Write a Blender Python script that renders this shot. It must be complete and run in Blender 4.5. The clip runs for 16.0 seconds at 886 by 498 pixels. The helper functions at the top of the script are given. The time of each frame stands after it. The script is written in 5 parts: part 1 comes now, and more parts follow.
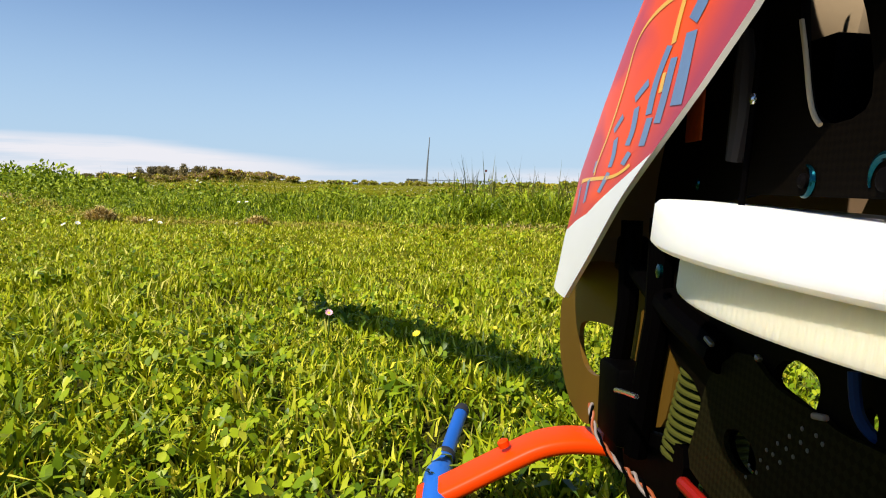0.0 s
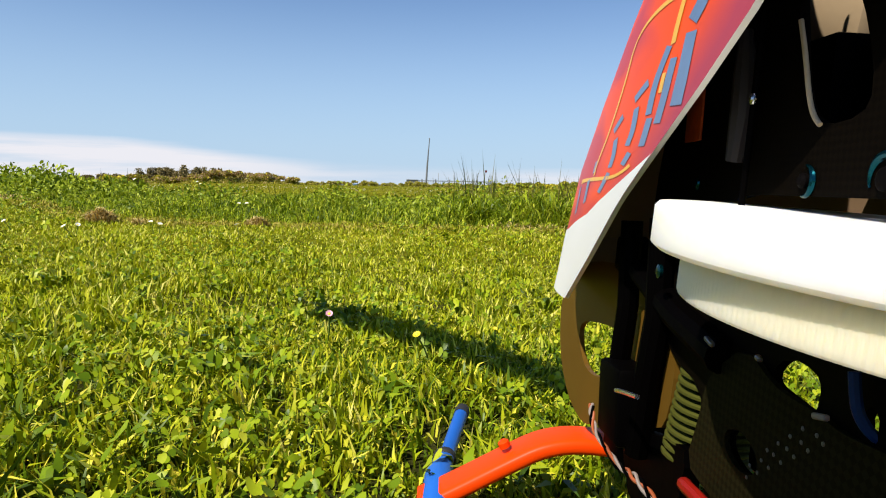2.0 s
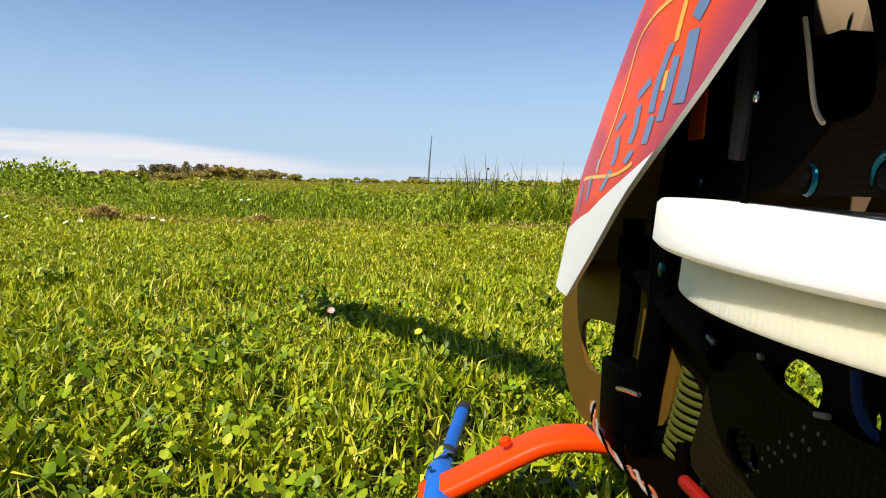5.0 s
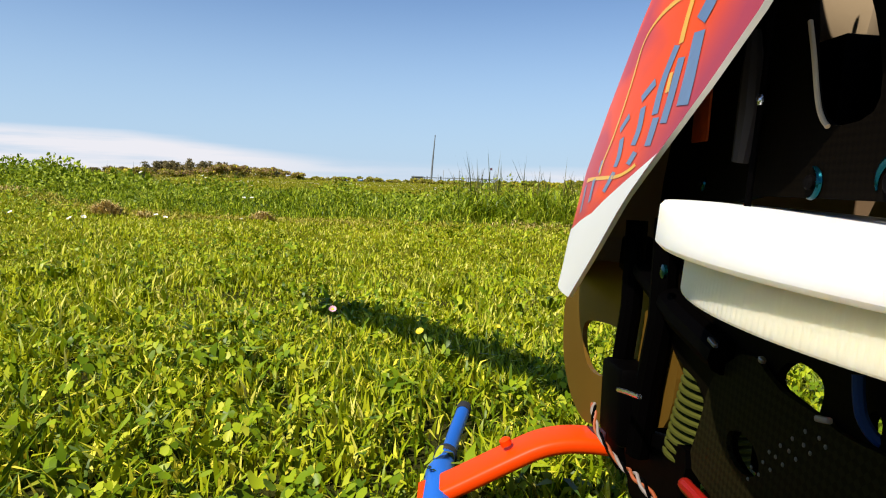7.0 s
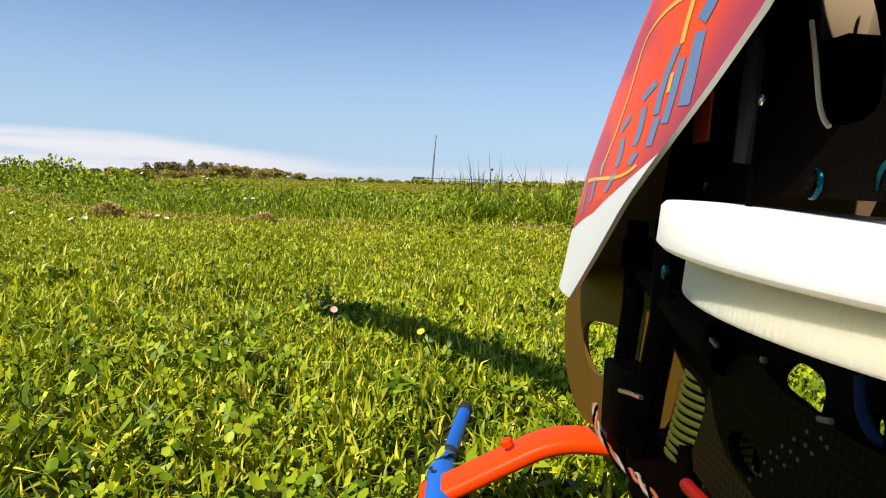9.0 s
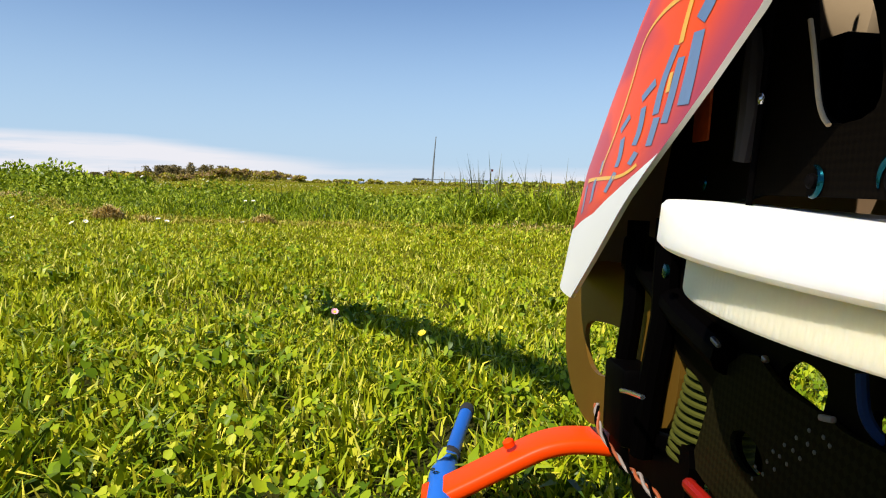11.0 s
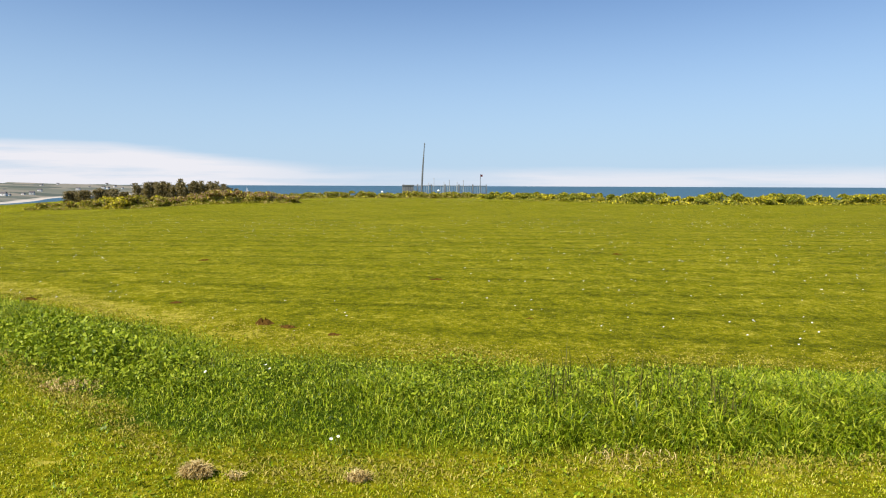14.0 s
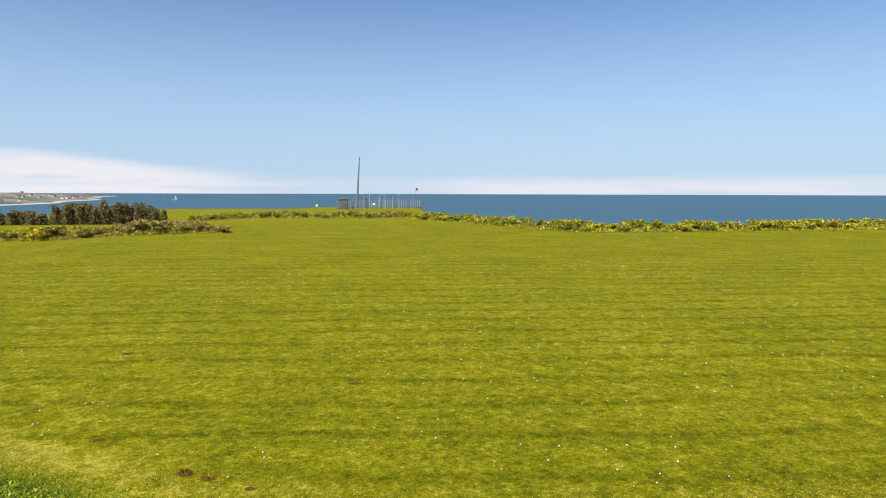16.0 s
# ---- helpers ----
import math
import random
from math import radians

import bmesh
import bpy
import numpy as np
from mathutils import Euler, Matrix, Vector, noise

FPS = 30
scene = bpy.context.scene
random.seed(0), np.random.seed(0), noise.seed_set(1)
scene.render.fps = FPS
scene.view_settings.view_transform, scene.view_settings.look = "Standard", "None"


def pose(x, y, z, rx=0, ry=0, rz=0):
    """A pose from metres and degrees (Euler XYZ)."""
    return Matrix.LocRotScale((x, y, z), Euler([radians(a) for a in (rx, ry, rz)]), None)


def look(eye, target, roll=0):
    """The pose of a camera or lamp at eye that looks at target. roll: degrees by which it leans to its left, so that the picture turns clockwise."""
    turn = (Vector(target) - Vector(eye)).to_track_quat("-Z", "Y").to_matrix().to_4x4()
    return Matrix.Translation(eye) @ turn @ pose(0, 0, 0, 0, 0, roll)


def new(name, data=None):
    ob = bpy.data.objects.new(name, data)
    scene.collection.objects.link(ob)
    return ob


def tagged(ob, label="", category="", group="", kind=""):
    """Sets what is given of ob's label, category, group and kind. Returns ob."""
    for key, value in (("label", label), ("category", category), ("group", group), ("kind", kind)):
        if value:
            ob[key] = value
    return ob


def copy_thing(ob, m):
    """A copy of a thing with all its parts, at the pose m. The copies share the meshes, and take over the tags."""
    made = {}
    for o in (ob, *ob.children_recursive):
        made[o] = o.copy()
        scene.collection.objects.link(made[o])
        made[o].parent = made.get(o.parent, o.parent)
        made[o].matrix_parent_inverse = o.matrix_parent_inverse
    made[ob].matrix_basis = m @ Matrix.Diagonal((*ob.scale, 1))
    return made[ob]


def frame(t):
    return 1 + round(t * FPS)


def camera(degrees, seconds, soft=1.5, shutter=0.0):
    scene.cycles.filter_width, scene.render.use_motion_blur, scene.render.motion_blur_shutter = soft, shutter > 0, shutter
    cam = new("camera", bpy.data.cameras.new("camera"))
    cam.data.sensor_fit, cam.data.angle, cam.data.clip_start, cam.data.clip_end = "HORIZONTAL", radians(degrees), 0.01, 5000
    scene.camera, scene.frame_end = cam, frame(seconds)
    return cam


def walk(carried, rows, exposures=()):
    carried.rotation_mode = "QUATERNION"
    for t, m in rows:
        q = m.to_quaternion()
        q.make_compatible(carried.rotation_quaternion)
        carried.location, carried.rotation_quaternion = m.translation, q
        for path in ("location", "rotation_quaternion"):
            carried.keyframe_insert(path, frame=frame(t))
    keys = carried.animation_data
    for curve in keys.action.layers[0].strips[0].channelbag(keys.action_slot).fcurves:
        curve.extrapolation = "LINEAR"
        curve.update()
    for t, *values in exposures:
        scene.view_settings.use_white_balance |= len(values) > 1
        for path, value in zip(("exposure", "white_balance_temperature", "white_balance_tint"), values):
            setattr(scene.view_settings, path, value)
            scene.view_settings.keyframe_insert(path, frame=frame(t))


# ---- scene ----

# ---- camera: seconds, eye, (turn to the left, tilt up, lean) ----
cam = camera(70, 16.0, soft=1.1)
PATH = [
    (0, (0.000, 0.000, 0.167), (-0.00, -6.05, 1.19)),
    (0.5, (0.000, 0.000, 0.167), (0.01, -6.05, 1.09)),
    (1, (0.000, 0.000, 0.167), (0.01, -6.04, 1.19)),
    (1.5, (0.000, 0.000, 0.167), (0.01, -6.05, 1.18)),
    (2, (0.000, 0.000, 0.167), (0.01, -5.99, 1.07)),
    (2.5, (0.000, 0.000, 0.167), (0.01, -6.05, 1.28)),
    (3, (0.000, -0.000, 0.167), (0.08, -5.89, 1.33)),
    (3.5, (0.000, 0.000, 0.167), (0.20, -6.13, 1.47)),
    (4, (0.000, 0.000, 0.167), (0.19, -6.26, 1.13)),
    (6.5, (0.000, 0.000, 0.167), (0.30, -6.18, 1.68)),
    (7, (0.000, 0.000, 0.167), (0.38, -6.26, 1.82)),
    (7.5, (0.000, 0.000, 0.167), (0.23, -6.20, 1.18)),
    (8, (0.000, 0.000, 0.167), (0.37, -6.11, 1.71)),
    (8.5, (0.000, 0.000, 0.167), (0.25, -6.33, 0.81)),
    (9, (0.000, 0.000, 0.167), (0.48, -6.21, 1.74)),
    (11.5, (0.000, 0.000, 0.167), (0.58, -6.11, 0.95)),
    (12, (0.000, 0.000, 0.167), (0.95, -6.26, 0.10)),
    (12.5, (0.000, 0.000, 0.167), (1.35, -5.75, 2.15)),
    (13, (-0.134, 0.138, 0.285), (0.55, -4.60, 3.70)),
    (13.5, (-0.228, 0.137, 0.535), (-0.06, -5.47, -1.07)),
    (14, (-0.251, 0.087, 0.728), (-0.47, -5.95, 0.22)),
    (14.5, (-0.236, 0.062, 0.828), (-1.05, -5.61, 1.37)),
    (15, (-0.226, -0.035, 1.091), (-4.95, -5.90, 0.95)),
    (15.5, (-0.189, -0.139, 1.331), (-6.46, -5.62, -0.18)),
    (16, (-0.105, -0.186, 1.480), (-6.15, -5.23, 0.18)),
]


def aimed(eye, angles):
    yaw, pitch, roll = angles
    a, p = radians(yaw), radians(pitch)
    way = Vector((-math.sin(a) * math.cos(p), math.cos(a) * math.cos(p), math.sin(p)))
    return look(eye, Vector(eye) + way, roll)


walk(cam, [(t, aimed(eye, angles)) for t, eye, angles in PATH])

# ---- light ----
LIGHT_WAY = Vector((0.17, 0.17, -0.3077)).normalized()      # the way in which sunlight travels
EYE_Z = 0.167
scene.view_settings.exposure = 0.65
world = bpy.data.worlds.new("sky")
scene.world = world
world.use_nodes = True
wn, wl = world.node_tree.nodes, world.node_tree.links
wn.clear()
w_out = wn.new("ShaderNodeOutputWorld")
w_bg = wn.new("ShaderNodeBackground")
w_sky = wn.new("ShaderNodeTexSky")
w_sky.sky_type = "NISHITA"
w_sky.sun_disc = False
w_sky.sun_elevation = math.asin(-LIGHT_WAY.z)
w_sky.sun_rotation = math.atan2(-LIGHT_WAY.x, -LIGHT_WAY.y)
w_sky.altitude = 20
w_sky.air_density = 1.0
w_sky.dust_density = 0.15
w_sky.ozone_density = 1.2
w_bg.inputs["Strength"].default_value = 0.070


def wnode(kind, **values):
    n = wn.new(kind)
    for k, v in values.items():
        n.inputs[int(k[1:])].default_value = v
    return n


def wmath(op, a, b=None):
    n = wn.new("ShaderNodeMath")
    n.operation = op
    for i, v in enumerate((a, b)):
        if v is None:
            continue
        if isinstance(v, (int, float)):
            n.inputs[i].default_value = v
        else:
            wl.new(v, n.inputs[i])
    return n.outputs[0]


# a low bank of thin cloud all round the horizon, broken up by noise
w_tc = wn.new("ShaderNodeTexCoord")
w_sep = wn.new("ShaderNodeSeparateXYZ")
wl.new(w_tc.outputs["Generated"], w_sep.inputs[0])
w_map = wn.new("ShaderNodeMapping")
w_map.inputs["Scale"].default_value = (2.2, 2.2, 34.0)
w_map.inputs["Location"].default_value = (0.35, 0.0, 0.2)
wl.new(w_tc.outputs["Generated"], w_map.inputs[0])
w_noise = wnode("ShaderNodeTexNoise", i2=1.7, i3=7.0, i4=0.6)
wl.new(w_map.outputs[0], w_noise.inputs[0])
w_top = wn.new("ShaderNodeMapRange")
w_top.inputs[1].default_value, w_top.inputs[2].default_value = -0.46, -0.16
w_top.inputs[3].default_value, w_top.inputs[4].default_value = 0.054, 0.022
wl.new(w_sep.outputs[0], w_top.inputs[0])
w_above = wmath("SUBTRACT", wmath("ADD", w_sep.outputs[2], wmath("MULTIPLY", wmath("SUBTRACT", w_noise.outputs[0], 0.5), 0.03)), w_top.outputs[0])
w_low = wn.new("ShaderNodeMapRange")
w_low.interpolation_type = "SMOOTHSTEP"
w_low.inputs[1].default_value, w_low.inputs[2].default_value = 0.006, -0.012
wl.new(w_above, w_low.inputs[0])
w_amt = wn.new("ShaderNodeMapRange")
w_amt.inputs[1].default_value, w_amt.inputs[2].default_value, w_amt.inputs[3].default_value = 0.30, 0.55, 0.30
wl.new(w_noise.outputs[0], w_amt.inputs[0])
w_side = wn.new("ShaderNodeMapRange")
w_side.inputs[1].default_value, w_side.inputs[2].default_value, w_side.inputs[3].default_value, w_side.inputs[4].default_value = -0.10, -0.36, 0.36, 1.0
wl.new(w_sep.outputs[0], w_side.inputs[0])
w_right = wn.new("ShaderNodeMapRange")
w_right.interpolation_type = "SMOOTHSTEP"
w_right.inputs[1].default_value, w_right.inputs[2].default_value, w_right.inputs[4].default_value = 0.04, 0.16, 0.35
wl.new(w_sep.outputs[0], w_right.inputs[0])
w_f = wmath("MULTIPLY", w_low.outputs[0], wmath("MULTIPLY", w_amt.outputs[0], wmath("ADD", w_side.outputs[0], w_right.outputs[0])))
w_f = wmath("MINIMUM", w_f, 0.9)
w_pale = wn.new("ShaderNodeMapRange")
w_pale.interpolation_type = "SMOOTHSTEP"
w_pale.inputs[1].default_value, w_pale.inputs[2].default_value, w_pale.inputs[4].default_value = 0.34, -0.01, 0.85
wl.new(w_sep.outputs[2], w_pale.inputs[0])
w_air = wn.new("ShaderNodeMix")
w_air.data_type = "RGBA"
w_air.inputs[7].default_value = (4.2, 5.8, 7.8, 1)
wl.new(w_pale.outputs[0], w_air.inputs[0])
w_tint = wn.new("ShaderNodeMix")
w_tint.data_type, w_tint.blend_type = "RGBA", "MULTIPLY"
w_tint.inputs[0].default_value = 1.0
w_tint.inputs[7].default_value = (0.80, 0.95, 1.16, 1)
wl.new(w_sky.outputs[0], w_tint.inputs[6])
wl.new(w_tint.outputs[2], w_air.inputs[6])
w_haze = wn.new("ShaderNodeMix")
w_haze.data_type = "RGBA"
w_haze.inputs[7].default_value = (8.1, 7.9, 8.3, 1)
wl.new(w_f, w_haze.inputs[0])
wl.new(w_air.outputs[2], w_haze.inputs[6])
wl.new(w_haze.outputs[2], w_bg.inputs[0])
wl.new(w_bg.outputs[0], w_out.inputs[0])

sun = new("sun", bpy.data.lights.new("sun", "SUN"))
sun.data.energy = 4.6
sun.data.angle = radians(0.53)
sun.data.color = (1.0, 0.93, 0.82)
sun.matrix_world = look((-20, -20, 30), Vector((-20, -20, 30)) + LIGHT_WAY)

# ---- materials ----


class Mat:
    """A node material with short ways to its nodes."""

    def __init__(self, name):
        self.m = bpy.data.materials.new(name)
        self.m.use_nodes = True
        self.n, self.l = self.m.node_tree.nodes, self.m.node_tree.links
        self.b = self.n["Principled BSDF"]
        self.out = self.n["Material Output"]

    def node(self, kind, **values):
        n = self.n.new(kind)
        for k, v in values.items():
            self.put(n.inputs[int(k[1:])], v)
        return n

    def put(self, socket, v):
        if isinstance(v, bpy.types.NodeSocket):
            self.l.new(v, socket)
        else:
            socket.default_value = v

    def math(self, op, a, b=0.0):
        n = self.n.new("ShaderNodeMath")
        n.operation = op
        self.put(n.inputs[0], a), self.put(n.inputs[1], b)
        return n.outputs[0]

    def noise(self, scale, detail=4.0, rough=0.55, stretch=(1, 1, 1), turn=0.0):
        tc = self.node("ShaderNodeTexCoord")
        mp = self.node("ShaderNodeMapping", i0=tc.outputs["Object"], i3=stretch, i2=(0, 0, turn))
        return self.node("ShaderNodeTexNoise", i0=mp.outputs[0], i2=scale, i3=detail, i4=rough).outputs[0]

    def ramp(self, fac, stops):
        r = self.node("ShaderNodeValToRGB", i0=fac)
        el = r.color_ramp.elements
        while len(el) < len(stops):
            el.new(0.5)
        for e, (p, c) in zip(el, stops):
            e.position, e.color = p, (*c, 1)
        return r.outputs[0]

    def mix(self, fac, a, b, how="MIX"):
        n = self.n.new("ShaderNodeMix")
        n.data_type, n.blend_type = "RGBA", how
        for i, v in ((0, fac), (6, a), (7, b)):
            self.put(n.inputs[i], (*v, 1) if isinstance(v, tuple) else v)
        return n.outputs[2]

    def bump(self, height, strength=0.3, distance=0.002):
        self.l.new(self.node("ShaderNodeBump", i0=strength, i1=distance, i3=height).outputs[0], self.b.inputs["Normal"])

    def set(self, **values):
        for k, v in values.items():
            self.put(self.b.inputs[k.replace("_", " ")], (*v, 1) if isinstance(v, tuple) else v)
        return self


def leafy(name, stops, gloss=0.4, through_light=0.17, scale=3.0, sheen=0.16):
    """Leaves and blades: a colour of its own for each, patches over the ground, light that shines through."""
    m = Mat(name)
    own = m.node("ShaderNodeNewGeometry").outputs["Random Per Island"]
    patch = m.noise(scale, 3.0)
    mixed = m.math("ADD", m.math("MULTIPLY", own, 0.88), m.math("MULTIPLY", patch, 0.28))
    col = m.ramp(mixed, stops)
    m.set(Base_Color=col, Roughness=gloss)
    m.b.inputs["Specular IOR Level"].default_value = sheen
    tr = m.node("ShaderNodeBsdfTranslucent", i0=m.mix(1.0, col, (1.25, 1.15, 0.45), "MULTIPLY"))
    mx = m.node("ShaderNodeMixShader", i0=through_light)
    m.l.new(m.b.outputs[0], mx.inputs[1]), m.l.new(tr.outputs[0], mx.inputs[2])
    m.l.new(mx.outputs[0], m.out.inputs[0])
    return m.m


def painted(name, colour, rough=0.35, wear=0.12, scale=60.0, metal=0.0, relief=0.1, gloss=0.5):
    m = Mat(name)
    n = m.noise(scale, 5.0)
    dark = tuple(c * (1 - wear) for c in colour)
    m.set(Base_Color=m.mix(n, dark, colour), Roughness=m.math("ADD", m.math("MULTIPLY", n, 0.2), rough - 0.1), Metallic=metal)
    m.b.inputs["Specular IOR Level"].default_value = gloss
    m.bump(m.noise(scale * 6, 3.0), relief, 0.0004)
    return m.m


LAWN = leafy("lawn_blades", [(0.08, (0.042, 0.080, 0.002)), (0.34, (0.212, 0.275, 0.004)), (0.62, (0.375, 0.412, 0.008)), (0.86, (0.510, 0.500, 0.024)), (0.99, (0.66, 0.60, 0.13))], gloss=0.42, scale=5.0, sheen=0.16)
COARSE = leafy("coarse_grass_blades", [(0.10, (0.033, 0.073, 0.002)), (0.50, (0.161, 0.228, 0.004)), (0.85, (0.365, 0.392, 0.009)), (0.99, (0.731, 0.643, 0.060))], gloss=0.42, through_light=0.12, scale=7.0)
CLOVER = leafy("clover_leaves", [(0.10, (0.034, 0.076, 0.002)), (0.5, (0.144, 0.215, 0.005)), (0.85, (0.287, 0.345, 0.010)), (0.99, (0.40, 0.42, 0.03))], gloss=0.38, through_light=0.11, scale=8.0, sheen=0.12)
BANK = leafy("tall_grass", [(0.10, (0.028, 0.058, 0.002)), (0.44, (0.142, 0.216, 0.005)), (0.76, (0.300, 0.372, 0.009)), (0.98, (0.52, 0.53, 0.05))], scale=2.5)
WEED = leafy("weed_leaves", [(0.08, (0.036, 0.068, 0.004)), (0.45, (0.180, 0.250, 0.008)), (0.95, (0.370, 0.420, 0.03))], gloss=0.45, scale=4.0)
STALK = leafy("seed_stalk", [(0.1, (0.030, 0.040, 0.004)), (0.5, (0.075, 0.085, 0.012)), (0.95, (0.16, 0.13, 0.04))], gloss=0.5, through_light=0.05, scale=3.0)
DRY = leafy("bleached_grass", [(0.1, (0.17, 0.165, 0.010)), (0.5, (0.30, 0.265, 0.03)), (0.95, (0.45, 0.365, 0.08))], gloss=0.6, scale=4.0)
STRAW = leafy("dry_clippings", [(0.1, (0.17, 0.115, 0.035)), (0.5, (0.50, 0.37, 0.135)), (0.95, (0.75, 0.59, 0.27))], gloss=0.7, through_light=0.15)
BUSH = leafy("bush_leaves", [(0.1, (0.12, 0.14, 0.016)), (0.45, (0.25, 0.26, 0.03)), (0.75, (0.37, 0.34, 0.06)), (0.97, (0.50, 0.38, 0.17))], scale=0.5, through_light=0.35, sheen=0.05)
RUSSET = leafy("dry_russet_shoots", [(0.1, (0.17, 0.10, 0.045)), (0.5, (0.33, 0.21, 0.11)), (0.95, (0.52, 0.38, 0.24))], scale=0.8, through_light=0.25, sheen=0.05)
GORSE_GREEN = leafy("gorse_leaves", [(0.1, (0.09, 0.115, 0.014)), (0.45, (0.19, 0.215, 0.025)), (0.75, (0.30, 0.31, 0.045)), (0.97, (0.42, 0.37, 0.09))], scale=0.5, through_light=0.3, sheen=0.05)
SHRUB = leafy("dark_shrub_leaves", [(0.1, (0.088, 0.077, 0.036)), (0.5, (0.169, 0.140, 0.062)), (0.95, (0.288, 0.225, 0.102))], scale=0.3, through_light=0.2)
GORSE = leafy("gorse_flowers", [(0.1, (0.20, 0.20, 0.02)), (0.5, (0.50, 0.42, 0.02)), (0.95, (0.70, 0.58, 0.04))], scale=1.0)


def mown(m):
    """The mown field's pattern: rows of cut grass across it, uneven and broken, with broad worn patches. About 0.2 to 0.8."""
    warp = m.noise(0.35, 3.0)
    tc = m.node("ShaderNodeTexCoord")
    sep = m.node("ShaderNodeSeparateXYZ", i0=tc.outputs["Object"])
    run = m.math("ADD", m.math("ADD", sep.outputs[1], m.math("MULTIPLY", sep.outputs[0], 0.05)), m.math("MULTIPLY", warp, 0.5))
    breaks = m.node("ShaderNodeMapRange", i0=m.noise(1.1, 5.0, 0.7, (0.45, 1.6, 1.0)), i1=0.38, i2=0.66).outputs[0]
    rows = m.math("POWER", m.math("ABSOLUTE", m.math("SINE", m.math("MULTIPLY", run, 5.6))), 16.0)
    v = m.math("MULTIPLY", m.math("MULTIPLY", rows, m.math("ADD", 0.4, m.math("MULTIPLY", breaks, 0.6))), -0.20)
    fine_rows = m.math("SINE", m.math("MULTIPLY", run, 39.0))
    v = m.math("ADD", v, m.math("MULTIPLY", m.math("MULTIPLY", fine_rows, breaks), 0.03))
    grain = m.noise(30.0, 4.0, 0.75)
    v = m.math("ADD", v, m.math("MULTIPLY", m.math("SUBTRACT", grain, 0.5), 1.0))
    tufts = m.noise(7.0, 5.0, 0.8)
    v = m.math("ADD", v, m.math("MULTIPLY", m.math("SUBTRACT", tufts, 0.5), 0.95))
    v = m.math("ADD", v, m.math("MULTIPLY", m.math("SUBTRACT", m.noise(0.6, 5.0, 0.65), 0.5), 0.42))
    # a bleached strip beside the bank
    along = m.math("SUBTRACT", sep.outputs[1], m.math("MULTIPLY", m.math("MAXIMUM", m.math("SUBTRACT", -0.9, sep.outputs[0]), 0.0), 0.60))
    along = m.math("ADD", along, m.math("MULTIPLY", m.math("SUBTRACT", breaks, 0.5), 0.12))
    hit = m.node("ShaderNodeMapRange", i0=m.math("ABSOLUTE", m.math("SUBTRACT", along, 2.66)), i1=0.30, i2=0.05)
    part_way = m.node("ShaderNodeMapRange", i0=sep.outputs[0], i1=-0.3, i2=-1.2)
    v = m.math("ADD", v, m.math("MULTIPLY", m.math("MULTIPLY", hit.outputs[0], part_way.outputs[0]), 0.24))
    return m.math("ADD", v, 0.5)


def ground_material():
    m = Mat("turf")
    tc = m.node("ShaderNodeTexCoord")
    sep = m.node("ShaderNodeSeparateXYZ", i0=tc.outputs["Object"])
    fine, mid = m.noise(70.0, 5.0, 0.75), m.noise(14.0, 4.0, 0.7)
    v = m.math("ADD", mown(m), m.math("ADD", m.math("MULTIPLY", m.math("SUBTRACT", fine, 0.5), 1.3), m.math("MULTIPLY", m.math("SUBTRACT", mid, 0.5), 0.5)))
    field = m.ramp(v, [(0.02, (0.043, 0.053, 0.002)), (0.40, (0.134, 0.139, 0.003)), (0.64, (0.227, 0.214, 0.005)), (0.97, (0.456, 0.392, 0.059))])
    # thatch, toned down so that gaps between the blades look shaded
    thatch_gaps = m.ramp(m.math("ADD", m.math("MULTIPLY", fine, 0.6), m.math("MULTIPLY", mid, 0.4)), [(0.3, (0.014, 0.017, 0.004)), (0.55, (0.04, 0.042, 0.008)), (0.75, (0.10, 0.08, 0.03))])

    def between(v, a, b, c, d):
        up, down = m.node("ShaderNodeMapRange", i0=v, i1=a, i2=b), m.node("ShaderNodeMapRange", i0=v, i1=d, i2=c)
        up.interpolation_type = down.interpolation_type = "SMOOTHSTEP"
        return m.math("MULTIPLY", up.outputs[0], down.outputs[0])

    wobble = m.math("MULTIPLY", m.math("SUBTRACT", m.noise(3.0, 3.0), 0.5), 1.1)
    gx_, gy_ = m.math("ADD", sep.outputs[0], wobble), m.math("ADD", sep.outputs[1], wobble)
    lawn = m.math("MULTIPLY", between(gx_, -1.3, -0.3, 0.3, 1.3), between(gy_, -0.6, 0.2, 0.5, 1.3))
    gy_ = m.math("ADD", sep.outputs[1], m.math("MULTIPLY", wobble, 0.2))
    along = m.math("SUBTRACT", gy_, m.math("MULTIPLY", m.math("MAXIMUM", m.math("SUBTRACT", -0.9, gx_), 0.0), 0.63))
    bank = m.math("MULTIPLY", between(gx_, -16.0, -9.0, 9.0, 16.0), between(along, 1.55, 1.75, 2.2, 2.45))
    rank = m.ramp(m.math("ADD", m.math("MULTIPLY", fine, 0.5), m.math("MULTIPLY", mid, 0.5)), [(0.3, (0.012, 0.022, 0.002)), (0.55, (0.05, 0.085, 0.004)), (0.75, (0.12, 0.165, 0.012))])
    col = m.mix(bank, m.mix(lawn, field, thatch_gaps), rank)
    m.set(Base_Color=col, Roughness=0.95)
    m.b.inputs["Specular IOR Level"].default_value = 0.04
    m.bump(m.math("ADD", fine, mid), 0.6, 0.03)
    return m.m


